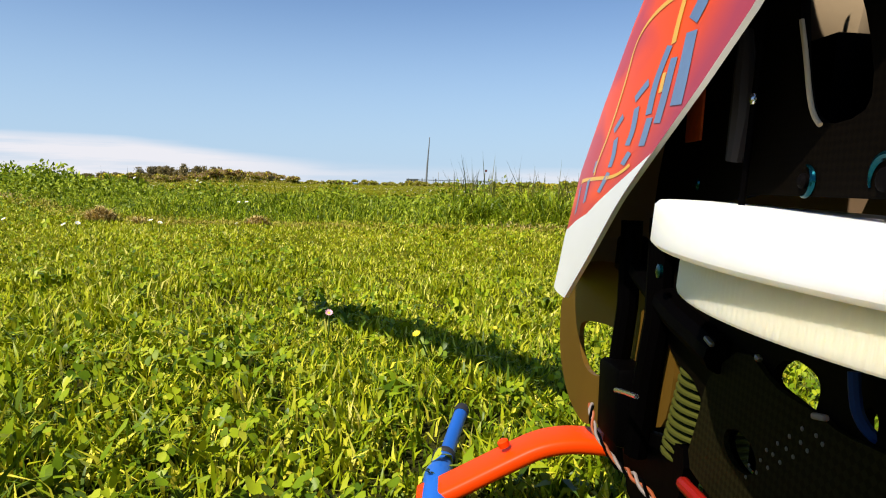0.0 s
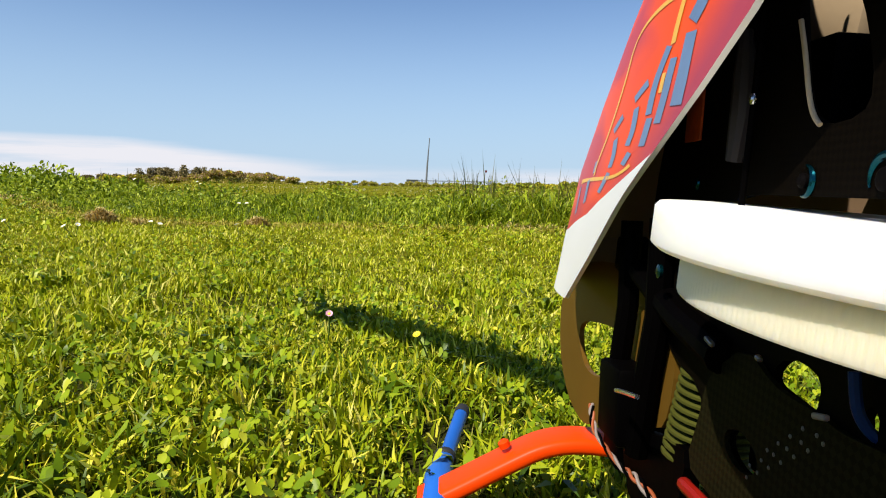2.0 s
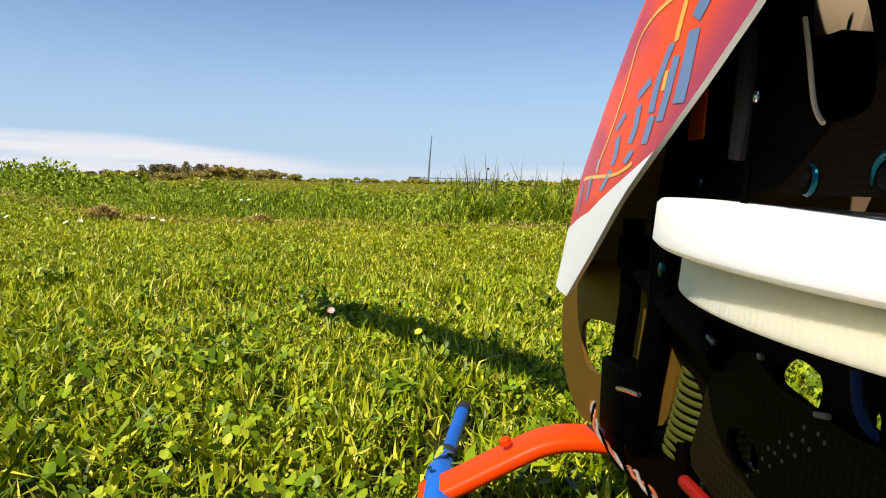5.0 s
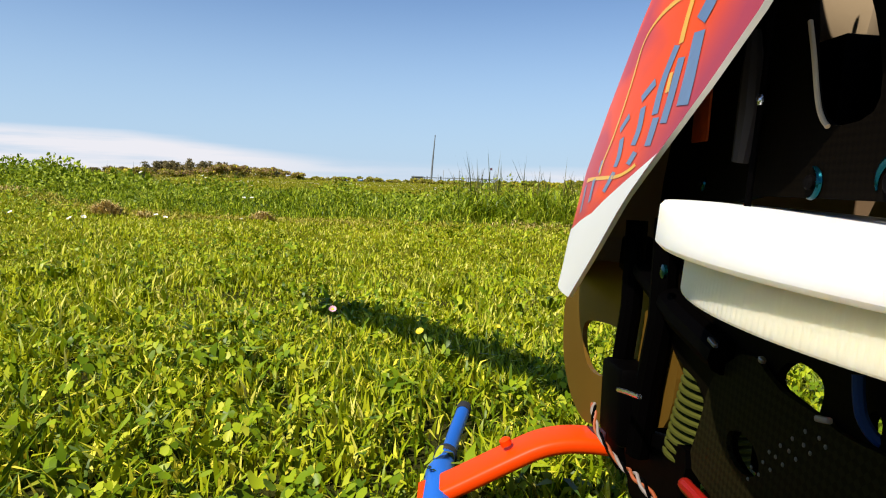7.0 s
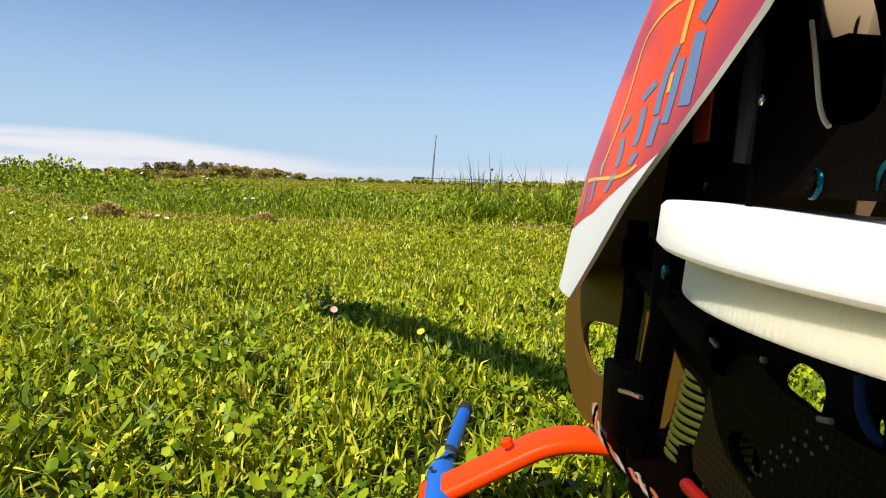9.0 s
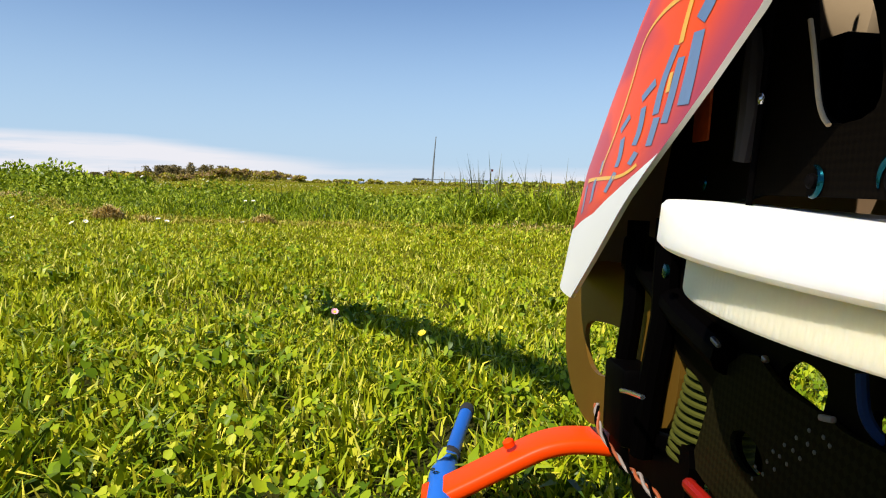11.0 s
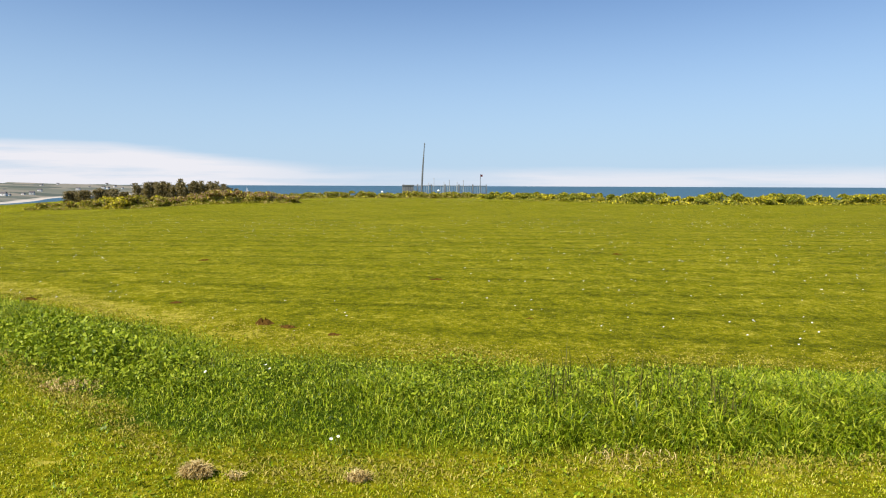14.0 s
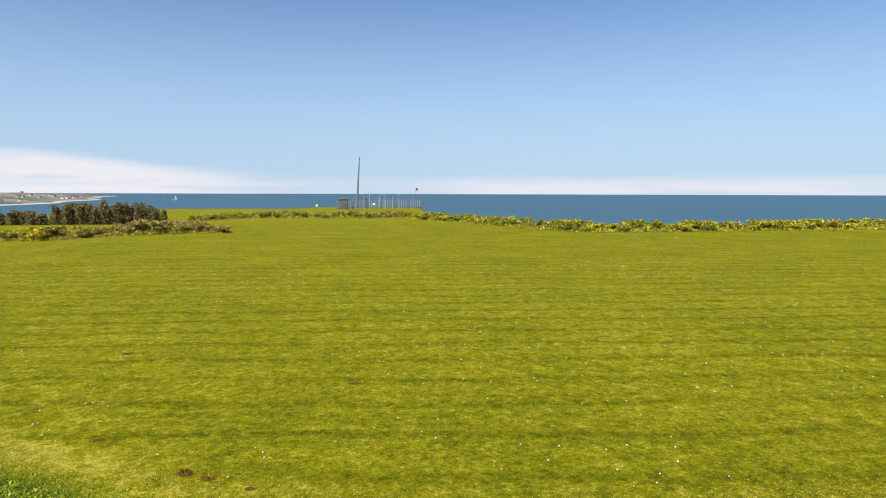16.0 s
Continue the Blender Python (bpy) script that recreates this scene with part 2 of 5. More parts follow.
def field_blade_material():
    m = Mat("field_blades")
    own = m.node("ShaderNodeNewGeometry").outputs["Random Per Island"]
    v = m.math("ADD", mown(m), m.math("MULTIPLY", m.math("SUBTRACT", own, 0.5), 0.85))
    m.set(Base_Color=m.ramp(v, [(0.02, (0.042, 0.052, 0.002)), (0.40, (0.135, 0.140, 0.003)), (0.64, (0.231, 0.219, 0.006)), (0.97, (0.450, 0.388, 0.080))]), Roughness=0.55)
    m.b.inputs["Specular IOR Level"].default_value = 0.06
    return m.m


def sea_material():
    m = Mat("sea_water")
    far = m.noise(0.004, 4.0, 0.6, (1, 3, 1))
    chop = m.noise(0.35, 5.0, 0.65, (1, 2.5, 1))
    spray = m.noise(0.05, 6.0, 0.7, (0.6, 3.0, 1))
    caps = m.node("ShaderNodeMapRange", i0=spray, i1=0.70, i2=0.74)
    col = m.mix(caps.outputs[0], m.mix(far, (0.028, 0.078, 0.118), (0.045, 0.110, 0.155)), (0.6, 0.65, 0.7))
    m.set(Base_Color=col, Roughness=0.5)
    m.b.inputs["Specular IOR Level"].default_value = 0.3
    m.bump(chop, 0.8, 0.5)
    return m.m


def carbon_material(name, dark, light, sheen_tint, weave=1100.0):
    """Woven carbon sheet: small squares of two tones under a dull lacquer, its faint sheen put in as blotched colour.
    """
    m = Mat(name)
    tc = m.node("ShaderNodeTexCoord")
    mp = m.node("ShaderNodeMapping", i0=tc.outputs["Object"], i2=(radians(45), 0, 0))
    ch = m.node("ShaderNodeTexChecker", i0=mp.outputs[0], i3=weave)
    blotches = m.noise(70.0, 5.0)
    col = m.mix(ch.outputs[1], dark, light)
    m.set(Base_Color=m.mix(m.math("MULTIPLY", blotches, 0.4), col, sheen_tint), Roughness=m.math("ADD", 0.30, m.math("MULTIPLY", blotches, 0.25)))
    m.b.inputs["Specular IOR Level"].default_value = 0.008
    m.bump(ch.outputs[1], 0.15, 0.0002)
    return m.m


def composite_material():
    m = Mat("brown_composite")
    weave = m.noise(900.0, 3.0)
    blotches = m.noise(40.0, 5.0)
    col = m.mix(blotches, (0.100, 0.050, 0.005), (0.140, 0.072, 0.008))
    m.set(Base_Color=m.mix(m.math("MULTIPLY", weave, 0.3), col, (0.06, 0.035, 0.01)), Roughness=0.5)
    m.b.inputs["Specular IOR Level"].default_value = 0.12
    m.bump(weave, 0.2, 0.0003)
    return m.m


FIELD_BLADE = field_blade_material()
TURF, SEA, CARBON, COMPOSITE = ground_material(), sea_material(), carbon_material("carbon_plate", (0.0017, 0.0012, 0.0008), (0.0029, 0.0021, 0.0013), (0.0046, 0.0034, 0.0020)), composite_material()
SOIL = painted("dug_soil", (0.135, 0.072, 0.014), 0.95, 0.6, 60.0, relief=1.0, gloss=0.04)


def nylon(name, colour, rough):
    """Milky plastic: light spreads inside it."""
    mat = painted(name, colour, rough, 0.06, 90.0)
    b = mat.node_tree.nodes["Principled BSDF"]
    b.inputs["Specular IOR Level"].default_value = 0.15
    b.inputs["Subsurface Weight"].default_value = 0.8
    b.inputs["Subsurface Radius"].default_value = (1.0, 0.85, 0.6)
    b.inputs["Subsurface Scale"].default_value = 0.014
    return mat


# cream nylon, its tint warmed to make up for sunlight the upper gear blocks
NYLON_WARM = nylon("sun_warmed_cream_nylon", (0.92, 0.755, 0.48), 0.7)
NYLON = nylon("white_nylon", (0.88, 0.84, 0.75), 0.42)
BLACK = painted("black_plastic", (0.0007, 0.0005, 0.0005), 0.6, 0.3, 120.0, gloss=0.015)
RUBBER = painted("black_rubber", (0.015, 0.015, 0.016), 0.75, 0.3, 200.0)
RED = painted("red_plastic", (0.82, 0.052, 0.001), 0.40, 0.12, 70.0, gloss=0.12)
BLUE = painted("blue_tube", (0.012, 0.10, 0.42), 0.35, 0.2, 120.0)
CYAN = painted("turquoise_anodised", (0.001, 0.055, 0.075), 0.22, 0.3, 200.0, metal=0.9)
STEEL = painted("steel", (0.55, 0.55, 0.57), 0.25, 0.15, 300.0, metal=1.0)
FIN = painted("olive_anodised", (0.074, 0.077, 0.012), 0.45, 0.25, 200.0, metal=0.2, gloss=0.2)
BLADE = painted("yellow_green_blade", (0.42, 0.42, 0.035), 0.4, 0.12, 30.0)
ORANGE = painted("orange_label", (0.60, 0.085, 0.012), 0.5, 0.75, 420.0, gloss=0.2)
TAN = painted("tan_plastic", (0.42, 0.32, 0.2), 0.5, 0.15, 90.0)
WHITE = painted("white_paint", (0.8, 0.8, 0.78), 0.4, 0.08, 40.0)
WIRE_W = painted("white_wire", (0.30, 0.24, 0.20), 0.5, 0.3, 300.0)
WIRE_R = painted("orange_wire", (0.36, 0.085, 0.02), 0.5, 0.3, 300.0)
GREY = painted("weathered_metal", (0.16, 0.17, 0.18), 0.6, 0.3, 3.0)
PETAL_W = painted("white_petals", (0.82, 0.82, 0.80), 0.6, 0.1, 300.0)
PETAL_P = painted("pink_petals", (0.80, 0.42, 0.50), 0.6, 0.25, 300.0)
YOLK = painted("yellow_florets", (0.80, 0.62, 0.02), 0.6, 0.2, 400.0)
STEM = painted("green_stem", (0.09, 0.16, 0.02), 0.6, 0.2, 200.0)

# ---- mesh helpers ----


def mesh_of(name, bm, material, smooth=True):
    me = bpy.data.meshes.new(name)
    bm.normal_update()
    bm.to_mesh(me)
    bm.free()
    for mat in material if isinstance(material, (list, tuple)) else (material,):
        me.materials.append(mat)
    if smooth:
        me.shade_smooth()
        me.set_sharp_from_angle(angle=radians(35))
    return me


def part(name, bm, material, parent, label="", smooth=True):
    """One mesh object under a thing or a part, made at its place in the thing's own frame."""
    ob = new(name, mesh_of(name, bm, material, smooth))
    ob.parent = parent
    return tagged(ob, label) if label else ob


def thing(name, place, label, category, group="", kind=""):
    ob = new(name)
    ob.empty_display_size = 0.05
    ob.matrix_world = place if isinstance(place, Matrix) else Matrix.Translation(place)
    return tagged(ob, label, category, group, kind)


def add_box(bm, size, m, bevel=0.0, segments=2):
    made = bmesh.ops.create_cube(bm, size=1, matrix=m @ Matrix.Diagonal((*size, 1)))
    if bevel:
        edges = list({e for v in made["verts"] for e in v.link_edges})
        bmesh.ops.bevel(bm, geom=edges, offset=bevel, segments=segments, affect="EDGES", profile=0.5)
    return bm


def box(size, m, bevel=0.0, segments=2):
    return add_box(bmesh.new(), size, m, bevel, segments)


def lathe(profile, steps, m=None):
    """A turned body from (radius, height) pairs."""
    bm = bmesh.new()
    rings = []
    for r, z in profile:
        rings.append([bm.verts.new((r * math.cos(2 * math.pi * i / steps), r * math.sin(2 * math.pi * i / steps), z)) for i in range(steps)])
    for a, b in zip(rings, rings[1:]):
        for i in range(steps):
            j = (i + 1) % steps
            bm.faces.new((a[i], a[j], b[j], b[i]))
    bm.faces.new(rings[0][::-1])
    bm.faces.new(rings[-1])
    if m is not None:
        bm.transform(m)
    return bm


def tube(points, radius, steps=10, flat=1.0, taper=None):
    """A round tube along points; flat squeezes it upright; taper gives each point's share of the radius."""
    bm = bmesh.new()
    pts = [Vector(p) for p in points]
    rings = []
    side = None
    for i, p in enumerate(pts):
        way = (pts[min(i + 1, len(pts) - 1)] - pts[max(i - 1, 0)]).normalized()
        if side is None:
            side = way.orthogonal().normalized()
        side = (side - way * side.dot(way)).normalized()
        up = way.cross(side)
        r = radius * (taper[i] if taper else 1)
        rings.append([bm.verts.new(p + r * (math.cos(2 * math.pi * k / steps) * side + flat * math.sin(2 * math.pi * k / steps) * up)) for k in range(steps)])
    for a, b in zip(rings, rings[1:]):
        for k in range(steps):
            j = (k + 1) % steps
            bm.faces.new((a[k], a[j], b[j], b[k]))
    bm.faces.new(rings[0][::-1])
    bm.faces.new(rings[-1])
    return bm


def smooth_line(points, rounds=2, closed=False):
    """Corner cutting: a rounded line or loop."""
    pts = [Vector(p) for p in points]
    for _ in range(rounds):
        out = [] if closed else [pts[0]]
        for a, b in zip(pts, pts[1:] + (pts[:1] if closed else [])):
            out += [a.lerp(b, 0.25), a.lerp(b, 0.75)]
        if not closed:
            out.append(pts[-1])
        pts = out
    return pts


def plate(outer, holes, x, thick, rounds=2, bevel=0.0004):
    """An upright plate across x: a rounded outline of (y, z) with rounded openings through it."""
    bm = bmesh.new()
    edges = []
    for loop in (outer, *holes):
        vs = [bm.verts.new((x, p[0], p[1])) for p in smooth_line([(q[0], q[1], 0) for q in loop], rounds, True)]
        edges += [bm.edges.new((a, b)) for a, b in zip(vs, vs[1:] + vs[:1])]
    bmesh.ops.triangle_fill(bm, use_beauty=True, edges=edges, normal=(1, 0, 0))
    made = bmesh.ops.extrude_face_region(bm, geom=bm.faces[:])
    bmesh.ops.translate(bm, vec=(thick, 0, 0), verts=[v for v in made["geom"] if isinstance(v, bmesh.types.BMVert)])
    bmesh.ops.recalc_face_normals(bm, faces=bm.faces)
    return bm


def raw_mesh(name, verts, polys, material, smooth=False):
    """A mesh from arrays: verts (n, 3) and a list of index arrays (m, k)."""
    me = bpy.data.meshes.new(name)
    verts = np.asarray(verts, np.float32)
    me.vertices.add(len(verts))
    me.vertices.foreach_set("co", verts.ravel())
    loops = np.concatenate([p.ravel() for p in polys]).astype(np.int32)
    sizes = np.concatenate([np.full(len(p), p.shape[1]) for p in polys])
    me.loops.add(len(loops))
    me.loops.foreach_set("vertex_index", loops)
    me.polygons.add(len(sizes))
    me.polygons.foreach_set("loop_start", np.r_[0, np.cumsum(sizes)[:-1]].astype(np.int32))
    me.update(calc_edges=True)
    me.materials.append(material)
    if smooth:
        me.shade_smooth()
    return me


rng = np.random.default_rng(7)

# ---- the lie of the land ----


def near_edge(x):
    """Where the mown strip ends and the rough bank begins."""
    return np.interp(x, [-6, -1.88, -1.5, -1.19, -0.83, -0.45, 0.0, 0.4, 2.0, 6.0], [5.0, 2.40, 2.10, 1.84, 1.53, 1.53, 1.57, 1.60, 1.62, 1.7])


def far_edge(x):
    """Where the rough bank gives way to the mown field."""
    return np.interp(x, [-8, -2.6, -1.98, -1.42, -1.0, -0.49, 0.27, 2.0, 6.0], [6.8, 3.45, 3.12, 2.77, 2.60, 2.38, 2.24, 2.24, 2.3])


def step(a, b, v):
    q = np.clip((v - a) / (b - a), 0, 1)
    return q * q * (3 - 2 * q)


def land(x, y):
    """Height of the soil."""
    x, y = np.asarray(x, float), np.asarray(y, float)
    z = 0.006 * np.sin(x * 5.1 + 1.3) * np.sin(y * 4.3 + 0.4) + 0.004 * np.sin(x * 11.0) * np.sin(y * 9.0 + 2)
    z = z * step(0.2, 1.2, np.hypot(x, y)) + 0.008
    z = z + np.interp(y, [-40, -3, 0, 1.9, 3.0, 6.5, 14], [-0.2, -0.06, 0, 0.055, 0.06, 0.045, 0.0]) - 0.014 * np.clip(x, -2.5, 2.5) * (1 - step(3, 7, y))
    bank = step(0, 0.5, y - near_edge(x)) * (1 - step(-0.45, 0.0, y - far_edge(x)))
    z = z + 0.028 * bank
    z = z - 0.27 * step(20, 44, y) - 0.63 * step(44, 84, y) - 0.05 * step(6, 40, np.abs(x)) - 0.22 * step(7, 12, -x) * step(5, 14, y)
    # the land falls away behind the gorse
    z = z - 2.6 * step(3.5, 18, y - np.interp(x, [2.5, 3.5, 7.2, 9, 30], [95, 41, 25.5, 24, 24])) * (1 - step(52, 76, y) * (1 - step(5.8, 7.2, x)))
    # cliffs
    brink = np.interp(y, [-40, 10, 16, 21.5, 30, 40, 60], [-14, -11.6, -11.8, -13.2, -20, -24, -30])
    r = np.maximum(np.maximum(y - 94, brink - x), x - 150)
    return z - 40 * step(0, 45, r)

# ---- ground, sea, coast ----


def spaced(lo, hi, fine, grow=1.16):
    """Grid lines: fine steps about zero, ever wider further out."""
    out, v, s = [0.0], 0.0, fine
    while v < hi:
        s = fine if v < 4 else s * grow
        v += s
        out.append(min(v, hi))
    v, s = 0.0, fine
    while v > lo:
        s = fine if v > -3 else s * grow
        v -= s
        out.insert(0, max(v, lo))
    return np.array(out)


gx, gy = spaced(-2500, 2500, 0.07), spaced(-2500, 150, 0.07, 1.1)
GX, GY = np.meshgrid(gx, gy, indexing="xy")
idx = np.arange(GX.size).reshape(GX.shape)
quads = np.stack([idx[:-1, :-1], idx[:-1, 1:], idx[1:, 1:], idx[1:, :-1]], -1).reshape(-1, 4)
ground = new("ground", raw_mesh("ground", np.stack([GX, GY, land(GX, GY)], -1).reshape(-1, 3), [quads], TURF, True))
tagged(ground, "green mown grassland on a clifftop with a rough bank", "ground", kind="structure")

bm = bmesh.new()
bmesh.ops.create_grid(bm, x_segments=2, y_segments=2, size=4900, matrix=Matrix.Translation((0, 0, -22)))
water = new("water", mesh_of("water", bm, SEA))
tagged(water, "blue sea with small white wave crests", "sea", kind="structure")


def coast_material():
    m = Mat("far_coast")
    tc = m.node("ShaderNodeTexCoord")
    sep = m.node("ShaderNodeSeparateXYZ", i0=tc.outputs["Object"])
    fields = m.node("ShaderNodeTexVoronoi", i0=tc.outputs["Object"], i2=0.012)
    fld = m.ramp(m.node("ShaderNodeSeparateColor", i0=fields.outputs[1]).outputs[0], [(0.1, (0.060, 0.072, 0.050)), (0.5, (0.115, 0.120, 0.085)), (0.9, (0.20, 0.175, 0.13))])
    beach = m.node("ShaderNodeMapRange", i0=m.math("ADD", sep.outputs[2], m.math("MULTIPLY", m.noise(0.03), 2.0)), i1=-19.6, i2=-20.2)
    m.set(Base_Color=m.mix(beach.outputs[0], fld, (0.46, 0.41, 0.34)), Roughness=0.95)
    return m.m


def coast():
    n, k = 90, 10
    a, b = Vector((-330, 370, 0)), Vector((-980, 2600, 0))
    side = Vector((-(b - a).y, (b - a).x, 0)).normalized()
    verts = []
    for i in range(n + 1):
        s = i / n
        base = a.lerp(b, s) + side * (30 * math.sin(s * 9) + 14 * math.sin(s * 31))
        for j in range(k + 1):
            q = j / k
            hill = 1.0 * (12 + 13 * noise.noise((s * 16, q * 2, 3.1)) + 6 * noise.noise((s * 45, q * 5, 1.0))) * (1 - 0.25 * s)
            z = -23 + 4.5 * min(q * 5, 1) + hill * max(q - 0.2, 0) ** 0.6 * 1.25
            verts.append(base + side * (q ** 1.3 * 520) + Vector((0, 0, z)))
    ix = np.arange((n + 1) * (k + 1)).reshape(n + 1, k + 1)
    q = np.stack([ix[:-1, :-1], ix[1:, :-1], ix[1:, 1:], ix[:-1, 1:]], -1).reshape(-1, 4)
    ob = new("backdrop", raw_mesh("backdrop", [tuple(v) for v in verts], [q], coast_material(), True))
    tagged(ob, "distant low coast with a pale beach and fields", "coast", kind="structure")
    return verts, k


coast_verts, coast_k = coast()
ROOF = painted("slate_roof", (0.10, 0.09, 0.09), 0.8, 0.3, 1.0)
RENDERED_WALL = painted("white_render", (0.75, 0.73, 0.69), 0.8, 0.15, 0.5)
DARK_PANE = painted("dark_pane", (0.03, 0.04, 0.05), 0.2, 0.2, 1.0)


def far_house():
    h = thing("house", (0, 0, 0), "white rendered house with a slate roof on the far coast", "house", "houses on the far coast")
    part("wall", box((9, 7, 5), Matrix.Translation((0, 0, 2.5)), 0.05), RENDERED_WALL, h)
    bm = bmesh.new()
    v = [bm.verts.new(c) for c in ((-4.8, -3.8, 5), (4.8, -3.8, 5), (4.8, 3.8, 5), (-4.8, 3.8, 5), (-4.8, 0, 8), (4.8, 0, 8))]
    for f in ((0, 1, 5, 4), (2, 3, 4, 5), (1, 2, 5), (3, 0, 4), (3, 2, 1, 0)):
        bm.faces.new([v[i] for i in f])
    part("roof", bm, ROOF, h, smooth=False)
    for x in (-2.6, 0.0, 2.6):
        part("window", box((1.1, 0.12, 1.3), Matrix.Translation((x, -3.53, 2.9)), 0.02), DARK_PANE, h)
    return h


house = far_house()
for n in range(64):
    i = int(rng.integers(4, 70))
    j = int(rng.integers(2, 4 if n % 3 else 8))
    p = Vector(coast_verts[i * (coast_k + 1) + j])
    m = pose(p.x, p.y, p.z - 0.6, 0, 0, float(rng.uniform(-40, 40))) @ Matrix.Scale(float(rng.uniform(0.5, 0.95)), 4)
    if n == 0:
        house.matrix_world = m
    else:
        copy_thing(house, m)

# ---- grass ----


def blades(n, x, y, length, width, lean, twist=0.5, lift=0.0):
    """n grass blades of two pieces each, rooted on the land: arrays of vertices and faces."""
    z = land(x, y) - 0.002 + lift
    a = rng.uniform(0, 2 * np.pi, n)
    out = np.stack([np.cos(a), np.sin(a), np.zeros(n)], -1)
    b = a + np.pi / 2 + rng.normal(0, twist, n)
    side = np.stack([np.cos(b), np.sin(b), np.zeros(n)], -1) * (width / 2)[:, None]
    root = np.stack([x, y, z], -1)
    bend = lean[:, None]
    mid = root + length[:, None] * (out * bend * 0.28 + np.array([0, 0, 0.55]))
    tip = root + length[:, None] * (out * bend * 0.95 + np.array([0, 0, 1.0]) * np.sqrt(np.clip(1.1 - bend ** 2, 0.05, 1)))
    verts = np.stack([root - side * 0.7, root + side * 0.7, mid - side, mid + side, tip], 1).reshape(-1, 3)
    o = np.arange(n)[:, None] * 5
    return verts, [o + np.array([[0, 1, 3, 2]]), o + np.array([[2, 3, 4]])]


def grown(name, material, sets, label, category="grass"):
    vs, qs, ts, off = [], [], [], 0
    for v, (q, t) in sets:
        vs.append(v), qs.append(q + off), ts.append(t + off)
        off += len(v)
    ob = new(name, raw_mesh(name, np.concatenate(vs), [np.concatenate(qs), np.concatenate(ts)], material))
    return tagged(ob, label, category, kind="stuff")


def scatter(n, x0, x1, y0, y1, keep, fade=0.0):
    """Points in a rectangle, thinning out towards its sides."""
    x, y = rng.uniform(x0, x1, n), rng.uniform(y0, y1, n)
    k = keep(x, y) & ~((x > -0.010) & (x < 0.022) & (y > 0.18) & (y < 0.37) & (rng.uniform(0, 1, n) < 0.85))
    if fade:
        rim = np.minimum(np.minimum(x - x0, x1 - x), np.minimum(y - y0, y1 - y)) / fade
        k &= rng.uniform(0, 1, n) < step(0, 1, rim)
    return x[k], y[k]


def lump(x, y, s, seed):
    """Slow variation over the ground, about -1 to 1."""
    return np.sin(x * s + seed) * np.sin(y * s * 1.13 + 2 * seed) * 0.6 + np.sin(x * s * 2.3 + y * s * 1.1 + seed * 3) * 0.4


def lawn_set(n, x0, x1, y0, y1, lo, hi, w, fade, upright=0.66):
    def keep(a, b):
        tufted = 0.66 + 0.40 * lump(a, b, 21, 0.4) + 0.34 * lump(a, b, 57, 1.7)
        return (b < near_edge(a) + rng.normal(0, 0.03, len(a))) & (rng.uniform(0, 1, len(a)) < tufted)

    x, y = scatter(n, x0, x1, y0, y1, keep, fade)
    m = len(x)
    length = rng.uniform(lo, hi, m) * (1 + 0.30 * lump(x, y, 9, 1.0) + 0.22 * lump(x, y, 33, 2.6)) * np.where(rng.uniform(0, 1, m) < 0.05, 1.45, 1.0) * (1 - 0.45 * step(0.30, 0.75, y))
    return blades(m, x, y, length, rng.uniform(0.6, 1.4, m) * w, np.clip(rng.normal(upright, 0.26, m), 0.05, 1.0), 0.8)


def tuft_set(n, px, py, r, lo, hi, w):
    """A tuft of longer grass that the mower missed."""
    x, y = px + rng.normal(0, r, n), py + rng.normal(0, r, n)
    return blades(n, x, y, rng.uniform(lo, hi, n), rng.uniform(0.7, 1.4, n) * w, np.clip(rng.normal(0.5, 0.22, n), 0.05, 1.0), 0.8)


tufts = [tuft_set(int(rng.integers(50, 130)), rng.uniform(-0.52, 0.12), rng.uniform(0.28, 0.95), rng.uniform(0.008, 0.02), 0.013, 0.024, 0.0020) for _ in range(90)]
tufts += [tuft_set(200, -0.36 + rng.uniform(-0.05, 0.05), 0.36 + 0.05 * i, 0.024, 0.016, 0.030, 0.0022) for i in range(6)]
grown("lawn_grass", LAWN, [
    lawn_set(300000, -0.85, 0.85, 0.36, 1.1, 0.007, 0.0185, 0.0017, 0.25),
    lawn_set(380000, -2.0, 1.4, 0.75, 2.7, 0.009, 0.022, 0.0020, 0.3),
    lawn_set(18000, -2.4, 2.4, -2.2, 0.5, 0.010, 0.024, 0.004, 0.9),
    lawn_set(66000, -4.6, -0.9, 0.2, 4.8, 0.008, 0.020, 0.004, 0.8),
    lawn_set(24000, 0.8, 4.0, 0.0, 2.4, 0.008, 0.020, 0.004, 0.8),
    *tufts,
], "short green lawn grass with dry yellow blades")
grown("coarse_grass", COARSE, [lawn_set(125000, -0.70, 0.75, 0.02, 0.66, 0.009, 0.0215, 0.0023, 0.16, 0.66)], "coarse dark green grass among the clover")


def edge_set(n, edge, x0, x1, spread, lo, hi, w):
    """Bleached cut grass along an edge of the bank."""
    x = rng.uniform(x0, x1, n)
    y = edge(x) + rng.normal(0, spread, n)
    keep = rng.uniform(0, 1, n) < 0.55 + 0.6 * lump(x, y, 3.3, 1.9)
    x, y = x[keep], y[keep]
    m = len(x)
    return blades(m, x, y, rng.uniform(lo, hi, m), rng.uniform(0.6, 1.4, m) * w, np.clip(rng.normal(0.9, 0.12, m), 0.4, 1.0), 0.8)


